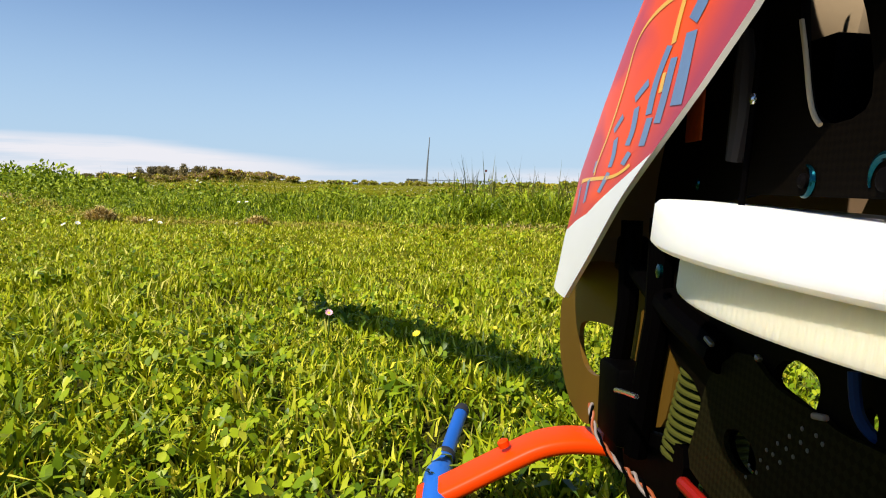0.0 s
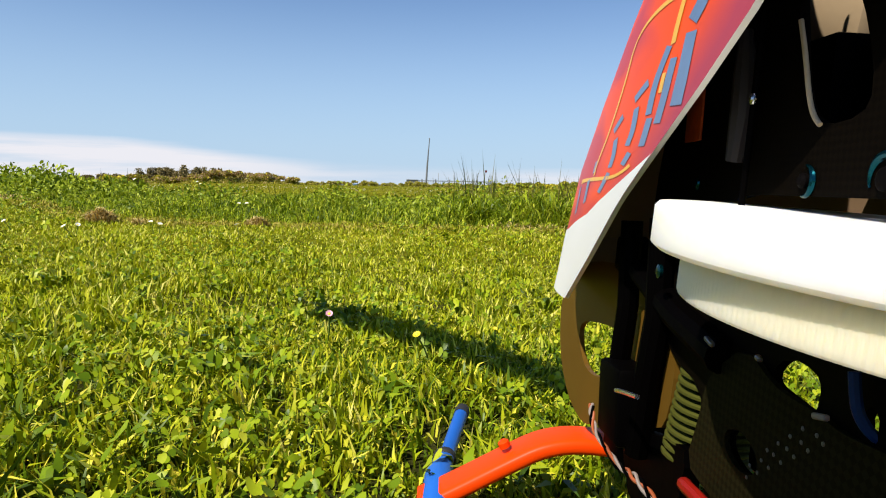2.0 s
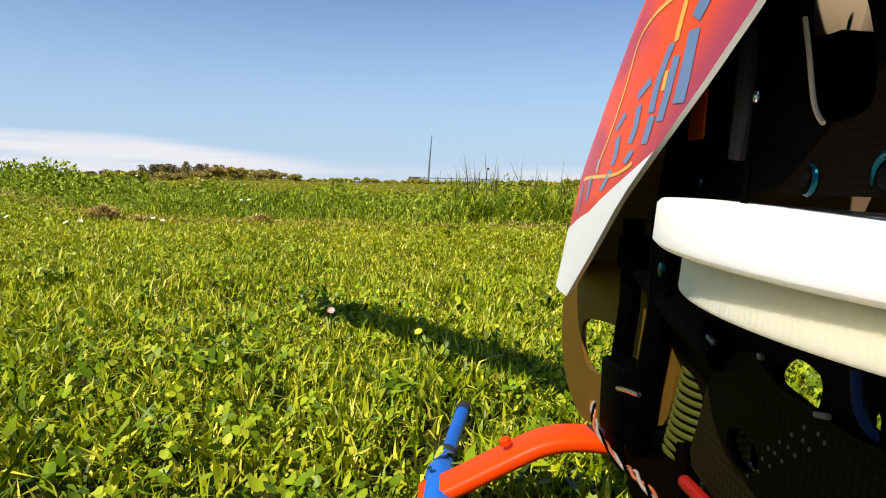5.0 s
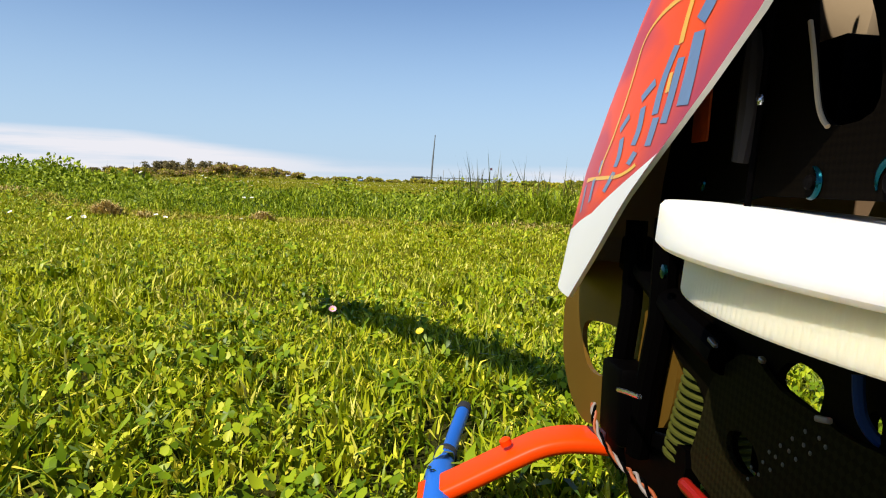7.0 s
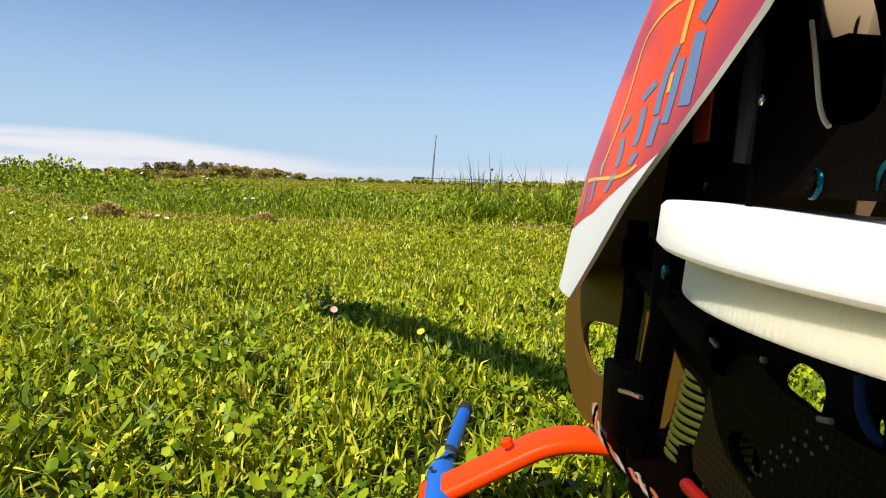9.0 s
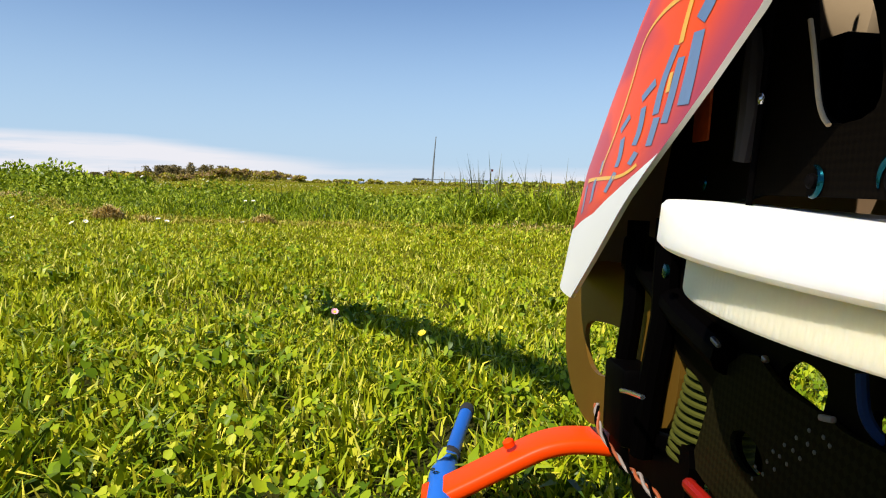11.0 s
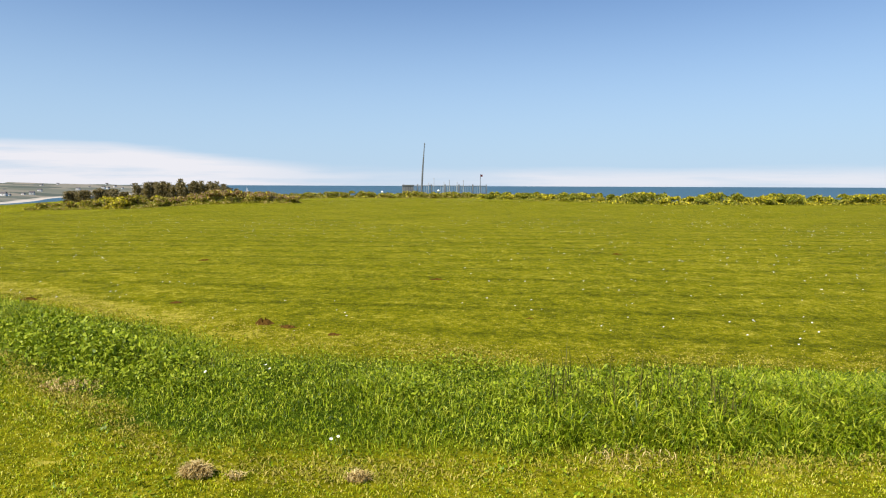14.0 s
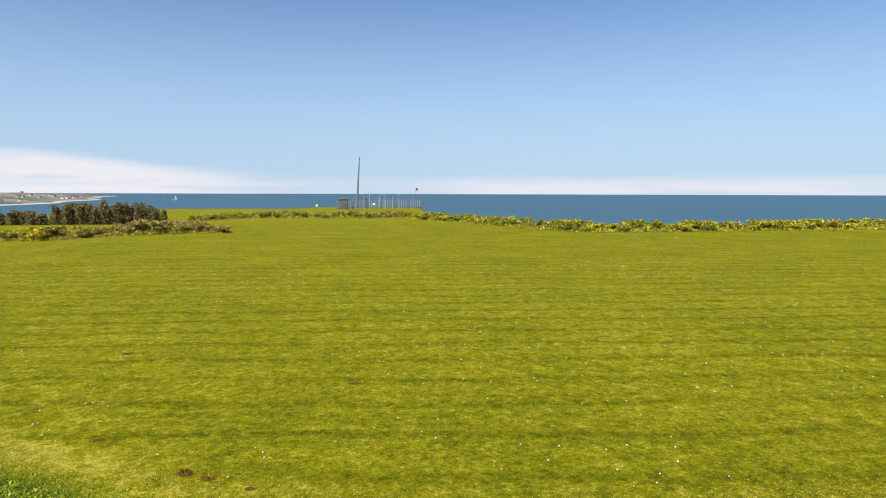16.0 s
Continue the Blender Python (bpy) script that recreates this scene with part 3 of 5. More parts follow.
grown("dry_edge_grass", DRY, [
    edge_set(20000, lambda a: near_edge(a) - 0.03, -4.0, 2.0, 0.045, 0.008, 0.02, 0.003),
    edge_set(30000, lambda a: far_edge(a) + 0.17, -5.0, 3.0, 0.11, 0.005, 0.011, 0.005),
], "bleached yellow grass along the edges of the bank")


def clover_set(n, x, y, size):
    """Three rounded, notched leaflets each, folded along the midrib, held level above the soil."""
    z = land(x, y) + rng.uniform(0.006, 0.021, n)
    turn = rng.uniform(0, 2 * np.pi, n)
    tilt = rng.normal(0, 0.55, (n, 2))
    vs, fq, ft, o = [], [], [], np.arange(n)[:, None] * 24
    shape = np.array([(0.04, 0.0), (0.34, -0.34), (0.68, -0.47), (0.95, -0.30), (0.86, 0.0), (0.95, 0.30), (0.68, 0.47), (0.34, 0.34)])
    for k in range(3):
        ang = turn + k * 2 * np.pi / 3 + rng.normal(0, 0.12, n)
        ca, sa = np.cos(ang)[:, None], np.sin(ang)[:, None]
        own = size * rng.uniform(0.85, 1.15, n)
        lx, ly = shape[:, 0] * own[:, None], shape[:, 1] * own[:, None]
        px, py = ca * lx - sa * ly, sa * lx + ca * ly
        pz = tilt[:, :1] * px + tilt[:, 1:] * py + rng.uniform(0.1, 0.6, n)[:, None] * np.abs(ly) - rng.uniform(-0.1, 0.4, n)[:, None] * lx
        vs.append(np.stack([x[:, None] + px, y[:, None] + py, z[:, None] + pz], -1))
        fq.append(o + 8 * k + np.array([[0, 1, 2, 4]])), fq.append(o + 8 * k + np.array([[0, 4, 6, 7]]))
        ft.append(o + 8 * k + np.array([[2, 3, 4]])), ft.append(o + 8 * k + np.array([[4, 5, 6]]))
    v = np.concatenate(vs, 1).reshape(-1, 3)
    return v, [np.concatenate(fq), np.concatenate(ft)]


cx, cy = scatter(11500, -0.75, 0.7, 0.1, 0.95, lambda a, b: rng.uniform(0, 1, len(a)) < (1.0 - 0.80 * step(0.38, 0.75, b)) * (0.46 + 0.60 * lump(a, b, 13, 2.2)))
cx2, cy2 = scatter(6000, -1.6, 0.9, 0.8, 1.9, lambda a, b: (b < near_edge(a)) & (lump(a, b, 6, 4.0) > 0.15))
CX, CY = np.r_[cx, cx2], np.r_[cy, cy2]
grown("clover", CLOVER, [clover_set(len(CX), CX, CY, rng.uniform(0.0024, 0.0056, len(CX)) * (1.12 - 0.12 * step(0.28, 0.45, CY)) * np.where(rng.uniform(0, 1, len(CX)) < 0.12, 1.35, 1.0))], "patches of green clover leaves in the lawn", "clover")


def on_bank(a, b):
    j = rng.normal(0, 0.05, len(a))
    return (b > near_edge(a) + j + 0.03) & (b < far_edge(a) + j)


def tallness(x):
    """How rank the growth is along the bank."""
    return np.interp(x, [-2.5, -1.45, -1.25, -1.08, -0.95, -0.55, -0.42, -0.30, -0.24, -0.10, 0.02, 0.6], [0.85, 1.0, 0.85, 0.58, 0.50, 0.55, 0.85, 0.85, 0.62, 0.65, 1.5, 1.5])


def bank_set(n, x0, x1, y0, y1, lo, hi, w, fade):
    x, y = scatter(n, x0, x1, y0, y1, on_bank, fade)
    m = len(x)
    inside = np.minimum(step(0, 0.12, y - near_edge(x)), step(0, 0.5, far_edge(x) - y))
    length = rng.uniform(lo, hi, m) * (0.45 + 0.55 * inside) * np.where(rng.uniform(0, 1, m) < 0.35, 1.05, 0.72) * (1 + 0.3 * lump(x, y, 4.2, 0.7) + 0.4 * lump(x, y, 13.0, 2.1)) * tallness(x)
    return blades(m, x, y, length, rng.uniform(0.7, 1.4, m) * w, np.clip(rng.normal(0.84, 0.22, m), 0.05, 1.0), 0.8)


grown("bank_grass", BANK, [
    bank_set(360000, -2.7, 1.6, 1.2, 3.8, 0.020, 0.060, 0.0019, 0.2),
    bank_set(60000, -0.05, 1.4, 1.6, 2.5, 0.030, 0.066, 0.0030, 0.1),
    bank_set(30000, -7.0, -2.2, 2.0, 7.4, 0.04, 0.09, 0.007, 0.6),
    bank_set(22000, 1.0, 6.0, 1.2, 3.0, 0.035, 0.08, 0.006, 0.3),
], "unmown rough green grass on a low bank")


def weed_set(n, x, y, size, low, high, broad=0.24):
    """Broad pointed leaves at all angles."""
    z = land(x, y) + rng.uniform(low, high, n)
    d = rng.normal(0, 1, (n, 3)) + np.array([0, 0, 0.4])
    d /= np.linalg.norm(d, axis=1)[:, None]
    s = np.cross(d, rng.normal(0, 1, (n, 3)))
    s /= np.linalg.norm(s, axis=1)[:, None]
    c = np.stack([x, y, z], -1)
    L, W = size[:, None], size[:, None] * broad
    up = np.cross(d, s) * size[:, None] * 0.08
    v = np.stack([c, c + d * L * 0.35 + s * W + up, c + d * L * 0.35 - s * W + up, c + d * L * 0.75 + s * W * 0.6, c + d * L * 0.75 - s * W * 0.6, c + d * L - up], 1).reshape(-1, 3)
    o = np.arange(n)[:, None] * 6
    return v, [o + np.array([[1, 2, 4, 3]]), np.concatenate([o + np.array([[0, 2, 1]]), o + np.array([[3, 4, 5]])])]


wx, wy = scatter(36000, -2.6, 1.5, 1.5, 3.6, lambda a, b: on_bank(a, b) & (rng.uniform(0, 1, len(a)) < 0.35 + 0.5 * lump(a, b, 3.1, 5.0)))
tall = (0.03 + 0.03 * (lump(wx, wy, 3.1, 5.0) > 0.2)) * tallness(wx)
sets = [weed_set(len(wx), wx, wy, rng.uniform(0.006, 0.013, len(wx)), 0.015, tall, 0.28)]
for px, py, r, h, n in ((-1.33, 2.06, 0.13, 0.085, 500), (-1.20, 2.06, 0.09, 0.052, 600), (-1.02, 2.0, 0.11, 0.028, 400), (-1.55, 2.5, 0.2, 0.07, 700), (-0.75, 2.1, 0.16, 0.04, 700), (-0.15, 2.25, 0.2, 0.04, 700), (0.5, 1.9, 0.30, 0.085, 6000), (0.18, 1.88, 0.22, 0.08, 4200), (0.85, 1.9, 0.30, 0.085, 4000), (-0.32, 1.9, 0.10, 0.055, 500)):
    x, y = px + rng.normal(0, r * 0.5, n), py + rng.normal(0, r * 0.5, n)
    top = h * np.exp(-((x - px) ** 2 + (y - py) ** 2) / r ** 2) + 0.02
    n = n // 3 if px > 0.1 else n
    sets.append(weed_set(n, x[:n], y[:n], rng.uniform(0.006, 0.015, n), 0.01, top[:n] * rng.uniform(0.5, 1.1, n), 0.24))
for px, py, r, h, n in ((-1.62, 2.38, 0.20, 0.074, 2300), (-1.40, 2.25, 0.12, 0.078, 2000), (-1.15, 2.20, 0.12, 0.030, 800), (-1.85, 2.62, 0.22, 0.066, 1800), (0.35, 2.0, 0.15, 0.06, 600)):
    x, y = px + rng.normal(0, r * 0.5, n), py + rng.normal(0, r * 0.5, n)
    top = h * np.exp(-((x - px) ** 2 + (y - py) ** 2) / r ** 2) + 0.03
    sets.append(weed_set(n // 2, x[:n // 2], y[:n // 2], rng.uniform(0.009, 0.024, n // 2), 0.02, top[:n // 2] * rng.uniform(0.6, 1.15, n // 2), 0.24))
grown("bank_weeds", WEED, sets, "broad green weed leaves among the rough grass", "weeds")


lx_, ly_ = [], []
for _ in range(110):
    px, py = rng.uniform(-0.55, 0.35), 0.2 + 0.75 * rng.uniform(0, 1) ** 1.6
    n = int(rng.integers(6, 16))
    lx_.append(px + rng.normal(0, 0.013, n)), ly_.append(py + rng.normal(0, 0.013, n))
LX, LY = np.concatenate(lx_), np.concatenate(ly_)
away = ~((LX > -0.035) & (LX < 0.04) & (LY > 0.14) & (LY < 0.42))
LX, LY = LX[away], LY[away]
rosettes = []
for _ in range(60):
    px, py = rng.uniform(-0.50, 0.12), rng.uniform(0.27, 0.75)
    n = int(rng.integers(6, 12))
    rosettes.append(blades(n, px + rng.normal(0, 0.004, n), py + rng.normal(0, 0.004, n), rng.uniform(0.012, 0.024, n), rng.uniform(0.003, 0.006, n), rng.uniform(0.70, 1.0, n), 0.25, 0.006))
grown("lawn_weeds", CLOVER, [weed_set(len(LX), LX, LY, rng.uniform(0.004, 0.009, len(LX)), 0.006, 0.018, 0.30), *rosettes], "broad green weed leaves in the lawn", "weeds")


def field_set(n, y1, lo, hi, w, k):
    """Blades over the field, thinning out with distance; wider where they stand further off."""
    y = 2.4 + (y1 - 2.4) * rng.uniform(0, 1, n) ** k
    x = rng.uniform(-1, 1, n) * (2.6 + 0.95 * y)
    ok = y > far_edge(x) + rng.normal(0, 0.06, n)
    x, y = x[ok], y[ok]
    m = len(x)
    a = rng.uniform(0, 2 * np.pi, m)
    length, width = rng.uniform(lo, hi, m) * (0.8 + 0.05 * y), rng.uniform(0.7, 1.4, m) * w * (0.7 + 0.13 * y)
    out = np.stack([np.cos(a), np.sin(a), np.zeros(m)], -1) * (length * rng.uniform(0.5, 1.0, m))[:, None]
    side = np.stack([-np.sin(a), np.cos(a), np.zeros(m)], -1) * (width / 2)[:, None]
    root = np.stack([x, y, land(x, y) - 0.001], -1)
    tip = root + out + np.stack([np.zeros(m), np.zeros(m), length * rng.uniform(0.1, 0.65, m)], -1)
    tri = np.arange(m)[:, None] * 3 + np.array([[0, 1, 2]])
    return np.stack([root - side, root + side, tip], 1).reshape(-1, 3), [np.zeros((0, 4), int), tri]


grown("field_grass", FIELD_BLADE, [field_set(640000, 30.0, 0.005, 0.012, 0.0042, 1.9)], "short mown yellow-green grass of the field")

sx, sy = rng.uniform(0.02, 0.62, 200), rng.uniform(1.75, 2.05, 200)
sv, sf = blades(200, sx, sy, rng.uniform(0.08, 0.14, 200) * np.where(rng.uniform(0, 1, 200) < 0.25, 1.35, 1.0), np.full(200, 0.0026), rng.uniform(0.05, 0.45, 200))
sx2, sy2 = rng.uniform(-1.3, 0.0, 24), rng.uniform(1.9, 2.5, 24)
sv2, sf2 = blades(24, sx2, sy2, rng.uniform(0.06, 0.10, 24), np.full(24, 0.002), rng.uniform(0.05, 0.35, 24))
grown("seed_stalks", STALK, [(sv, sf), (sv2, sf2)], "thin upright grass seed stalks")

# ---- flowers, clippings, molehills ----


def daisy(place, petals, size, stem_height, label, category="daisy", group="daisies in the grass"):
    d = thing("daisy", place, label, category, group)
    part("stem", tube([(0, 0, -stem_height), (0.001, 0, -stem_height / 2), (0, 0, 0)], 0.0007, 5), STEM, d)
    bm = bmesh.new()
    for k in range(13):
        a = 2 * math.pi * k / 13
        c, s = math.cos(a), math.sin(a)
        pts = [(0.25, 0.0, 0.0), (0.7, 0.2, 0.25), (1.0, 0.0, 0.35), (0.7, -0.2, 0.25)]
        bm.faces.new([bm.verts.new((size * (c * u - s * v), size * (s * u + c * v), size * w)) for u, v, w in pts])
    part("petals", bm, petals, d, smooth=False)
    part("flower_centre", lathe([(size * 0.35, 0.0), (size * 0.33, size * 0.14), (size * 0.15, size * 0.24)], 8), YOLK, d)
    return d


def rooted(x, y, height, *turn):
    return pose(x, y, float(land(x, y)) + height, *turn)


daisy(rooted(-0.090, 0.497, 0.037, 42, 12), PETAL_P, 0.0033, 0.045, "half-open pink-tipped daisy in the lawn")
daisy(rooted(-0.0182, 0.460, 0.032, 30, -20), YOLK, 0.0034, 0.033, "small yellow buttercup in the lawn", "buttercup", "buttercups in the grass")
daisy(rooted(0.043, 0.50, 0.028, 35), YOLK, 0.0022, 0.03, "small yellow buttercup in the lawn", "buttercup", "buttercups in the grass")
white = daisy(rooted(-0.579, 1.249, 0.024, 20), PETAL_W, 0.0048, 0.03, "small white daisy in the lawn")
for x, y, h in ((-0.548, 1.22, 0.022), (-0.67, 1.113, 0.022), (-0.655, 1.13, 0.024), (-0.85, 1.22, 0.022),
                (-0.793, 2.04, 0.055), (-0.775, 2.02, 0.05), (-0.51, 1.575, 0.05), (-0.495, 1.59, 0.05), (-0.41, 1.25, 0.022), (-0.95, 1.95, 0.06)):
    copy_thing(white, rooted(x, y, h, float(rng.uniform(5, 40)), float(rng.uniform(-20, 20)), float(rng.uniform(-30, 30))))


def specks(n, x0, x1, y0, y1):
    x, y = scatter(n, x0, x1, y0, y1, lambda a, b: (b > far_edge(a) + 0.1) & (lump(a, b, 0.8, 3.0) > -0.25))
    m = len(x)
    s = rng.uniform(0.0022, 0.005, m) * (1 + y * 0.06)
    c = np.stack([x, y, land(x, y) + 0.014], -1)
    off = np.array([(1, 0, 0.6), (0, 1, 0.6), (-1, 0, 0.1), (0, -1, 0.1), (0, 0, 0.7)])
    v = (c[:, None] + off[None] * s[:, None, None]).reshape(-1, 3)
    o = np.arange(m)[:, None] * 5
    return v, [o + np.array([[0, 1, 2, 3]]), np.concatenate([o + np.array([[0, 1, 4]]), o + np.array([[2, 3, 4]])])]


grown("field_daisies", PETAL_W, [specks(1300, -7, 6, 2.6, 12), specks(1000, -16, 12, 10, 40)], "scattered white daisies in the mown field", "daisies")


def clippings(place, radius, height, n, label):
    """A heap of dry mown grass."""
    a, r = rng.uniform(0, 2 * np.pi, n), np.sqrt(rng.uniform(0, 1, n)) * radius
    x, y = place[0] + r * np.cos(a), place[1] + 0.6 * r * np.sin(a)
    lift = height * np.clip(1 - (r / radius) ** 2, 0, 1) * rng.uniform(0.4, 1, n)
    v, f = blades(n, x, y, rng.uniform(0.01, 0.03, n), np.full(n, 0.0025), rng.uniform(0.7, 1.0, n), lift=lift)
    return grown("clippings", STRAW, [(v, f)], label, "clippings")


clippings((-0.80, 1.475), 0.033, 0.024, 1000, "heap of dry brown grass clippings at the bank")
clippings((-0.43, 1.455), 0.024, 0.013, 300, "small heap of dry brown grass clippings")
clippings((-0.71, 1.47), 0.022, 0.003, 60, "small heap of dry brown grass clippings")
clippings((0.22, 1.58), 0.12, 0.005, 130, "dry cut grass lying along the bank")
clippings((-1.40, 2.03), 0.10, 0.008, 300, "dry cut grass lying along the bank")


def molehill(x, y, radius, height, label):
    """A low heap of crumbled soil, with uneven clods over it."""
    bm = bmesh.new()
    nr, na = 16, 40
    top = bm.verts.new((0, 0, 0.30 * height))
    rings = []
    for i in range(1, nr + 1):
        s = i / nr
        ring = []
        for k in range(na):
            a = 2 * math.pi * k / na
            r = radius * s * (1 + 0.35 * noise.noise((math.cos(a) * 1.5 + x, math.sin(a) * 1.5 + y, 0.3)))
            px, py = 1.2 * r * math.cos(a), 0.8 * r * math.sin(a)
            clods = 1 - 2.6 * abs(noise.noise((px * 75 + x * 9, py * 75, 1.7))) - 0.8 * abs(noise.noise((px * 190, py * 190 + y * 9, 4.1)))
            ring.append(bm.verts.new((px, py, height * (1 - s ** 1.2) * 0.40 + (0.40 if height > 0.04 else 0.20) * radius * clods * (1.05 - s) - 0.006 - 0.010 * s ** 3)))
        rings.append(ring)
    for k in range(na):
        bm.faces.new((top, rings[0][k], rings[0][(k + 1) % na]))
    for a, b in zip(rings, rings[1:]):
        for k in range(na):
            bm.faces.new((a[k], b[k], b[(k + 1) % na], a[(k + 1) % na]))
    ob = new("molehill", mesh_of("molehill", bm, SOIL))
    ob.location = (x, y, float(land(x, y)) + 0.004)
    return tagged(ob, label, "molehill", "molehills on the field")


molehill(-1.05, 2.94, 0.048, 0.055, "heap of dark crumbly soil on the mown field")
molehill(-0.93, 2.88, 0.05, 0.018, "scattered brown soil on the mown field")
molehill(-0.258, 4.41, 0.055, 0.016, "flat patch of brown soil on the mown field")
molehill(0.202, 3.15, 0.03, 0.008, "flat patch of reddish soil on the mown field")
molehill(1.46, 6.1, 0.06, 0.01, "flat patch of brown soil on the mown field")
molehill(-0.70, 2.77, 0.04, 0.016, "flat patch of brown soil on the mown field")
molehill(-2.23, 5.45, 0.07, 0.008, "flat patch of brown soil on the mown field")
molehill(-2.44, 3.45, 0.06, 0.02, "flat patch of brown soil on the mown field")
molehill(-1.64, 3.42, 0.05, 0.010, "flat patch of brown soil on the mown field")

# ---- bushes on the cliff edge ----


def bush(name, place, size, n, leaf, material, label, category="bush", group="", seed=0, flowers=0.0, dry=0.0, spires=False):
    """A rounded, uneven crown of many small leaves over a few stems."""
    r = np.random.default_rng(100 + seed)
    t = thing(name, place, label, category, group)
    sx, sy, sz = size
    m = max(8, int(sx * 6))
    lx, ly = r.uniform(-0.42, 0.42, m) * sx, r.uniform(-0.4, 0.4, m) * sy
    lr = r.uniform(0.16, 0.42, m) * min(sz * 1.1, sx)
    lz = sz - lr * r.uniform(1.0, 1.5, m)
    pick = r.integers(0, m, n)
    d = r.normal(0, 1, (n, 3))
    d /= np.linalg.norm(d, axis=1)[:, None]
    d[:, 2] = np.abs(d[:, 2]) * 1.0 - 0.25
    rad = lr[pick] * r.uniform(0.35, 1.0, n) ** 0.5 * np.where(r.uniform(0, 1, n) < 0.08, 1.35, 1.0)
    c = np.stack([lx[pick], ly[pick], lz[pick]], -1) + d * rad[:, None] * np.array([1.5, 1.3, 1.0])
    c[:, 2] = np.abs(c[:, 2])
    low = r.uniform(0, 1, n) < 0.48
    around = r.uniform(0, 2 * np.pi, n)
    wide = np.sqrt(r.uniform(0.15, 1, n))
    skirt = np.stack([0.56 * sx * wide * np.cos(around), 0.52 * sy * wide * np.sin(around), sz * 0.6 * r.uniform(0, 1, n) * (1.25 - wide)], -1)
    c = np.where(low[:, None], skirt, c)
    if spires:
        # upright shoots in bundles, with ragged tops
        u = r.uniform(0, 1, n) ** 0.8
        tall = sz * r.uniform(0.72, 1.08, m)[pick]
        c = np.stack([lx[pick] * 1.6 + r.normal(0, 0.12, n) * (1.2 - 0.7 * u), ly[pick] + r.normal(0, 0.12, n), tall * u], -1)

    def leaves(c, scale=1.0):
        k = len(c)
        u = r.normal(0, 1, (k, 3))
        u /= np.linalg.norm(u, axis=1)[:, None]
        w = np.cross(u, r.normal(0, 1, (k, 3)))
        w /= np.linalg.norm(w, axis=1)[:, None]
        s = (leaf * scale * r.uniform(0.4, 1.5, k))[:, None]
        v = np.stack([c - u * s, c + w * s * 0.45, c + u * s, c - w * s * 0.45], 1).reshape(-1, 3)
        return v, np.arange(k)[:, None] * 4 + np.array([[0, 1, 2, 3]])

    split = int(n * (1 - flowers))
    tips = (c[:split, 2] > 0.55 * sz) & (r.uniform(0, 1, split) < dry)
    for nm, cc, mat in (("crown", c[:split][~tips], material), ("dry_shoots", c[:split][tips], RUSSET), ("blossom", c[split:], GORSE)):
        if len(cc):
            if nm == "blossom":
                cc = cc + np.array([0, -leaf, leaf * 0.6])
            v, q = leaves(cc, 0.95 if nm == "blossom" else 1.0)
            ob = new(nm, raw_mesh(nm, v, [q], mat))
            ob.parent = t
    for k in range(3):
        x, y = float(lx[k]), float(ly[k])
        part("stem", tube([(x * 0.4, y * 0.4, -0.1), (x * 0.5, y * 0.5, sz * 0.25), (x * 0.7, y * 0.7, sz * 0.5)], 0.02, 6, taper=[1, 0.7, 0.4]), SHRUB, t)
    return t


def stand(x, y):
    return (x, y, float(land(x, y)) - 0.03)


k = 0
for i in range(10):
    k += 1
    bush("bush", stand(-5.95 - 0.9 * i, 22.8 + 0.15 * math.sin(i * 2.1)), (1.5, 1.5, (0.34, 0.46, 0.54, 0.48, 0.40, 0.48, 0.46, 0.36, 0.30, 0.24)[i]), 7000, 0.040, BUSH, "rounded green and brown bramble bush on the cliff edge", group="bushes on the cliff edge", seed=k, flowers=0.02, dry=0.55 if i < 5 else 0.15)
for x, y, sx, sz in ((-12.7, 37.2, 0.9, 1.02), (-13.3, 37.4, 0.9, 1.16), (-13.9, 37.2, 0.9, 1.22), (-14.5, 37.3, 0.8, 1.28), (-15.1, 37.0, 0.8, 1.14), (-15.6, 37.2, 0.7, 1.33), (-16.2, 37.0, 0.7, 1.24), (-16.7, 37.1, 0.7, 1.32), (-17.2, 36.9, 0.7, 1.08), (-18.4, 36.8, 0.9, 0.62), (-19.4, 36.8, 1.1, 0.74), (-20.2, 36.6, 1.2, 0.80), (-20.9, 36.5, 0.9, 0.64)):
    k += 1
    bush("shrub", stand(x, y), (sx, 1.3, sz), 4200, 0.050, SHRUB, "dark brown leafless-looking shrub behind the bushes", "shrub", "dark shrubs behind the bushes", k, spires=True)
bush("gorse_bush", stand(-11.4, 22.1), (0.7, 0.7, 0.50), 2400, 0.036, BUSH, "gorse bush with bright yellow flowers", "gorse", seed=50, flowers=0.35)
for i in range(14):
    k += 1
    x = -11.0 + i * 1.0
    y = 41.6 + 0.6 * math.sin(i * 1.7)
    bush("bush", stand(x, y), (2.0, 1.6, 0.42 + 0.08 * math.sin(i * 2.3)), 2200, 0.065, BUSH, "low green bush at the field's far edge", group="low bushes at the field's edge", seed=k, flowers=0.03)
for i in range(28):
    k += 1
    x, y = (3.0 + i * 0.40, 39.2 - i * 1.45) if i < 12 else (7.6 + (i - 11) * 0.8, 22.6 + 0.1 * (i - 11))
    bush("gorse_bush", stand(x, y), (1.6, 1.5, 0.38 + 0.10 * math.sin(i * 1.9)), 4600, 0.05, GORSE_GREEN, "low gorse bush with yellow flowers at the field's edge", "gorse", "gorse bushes at the field's edge", k, 0.08 if i % 3 else 0.16)

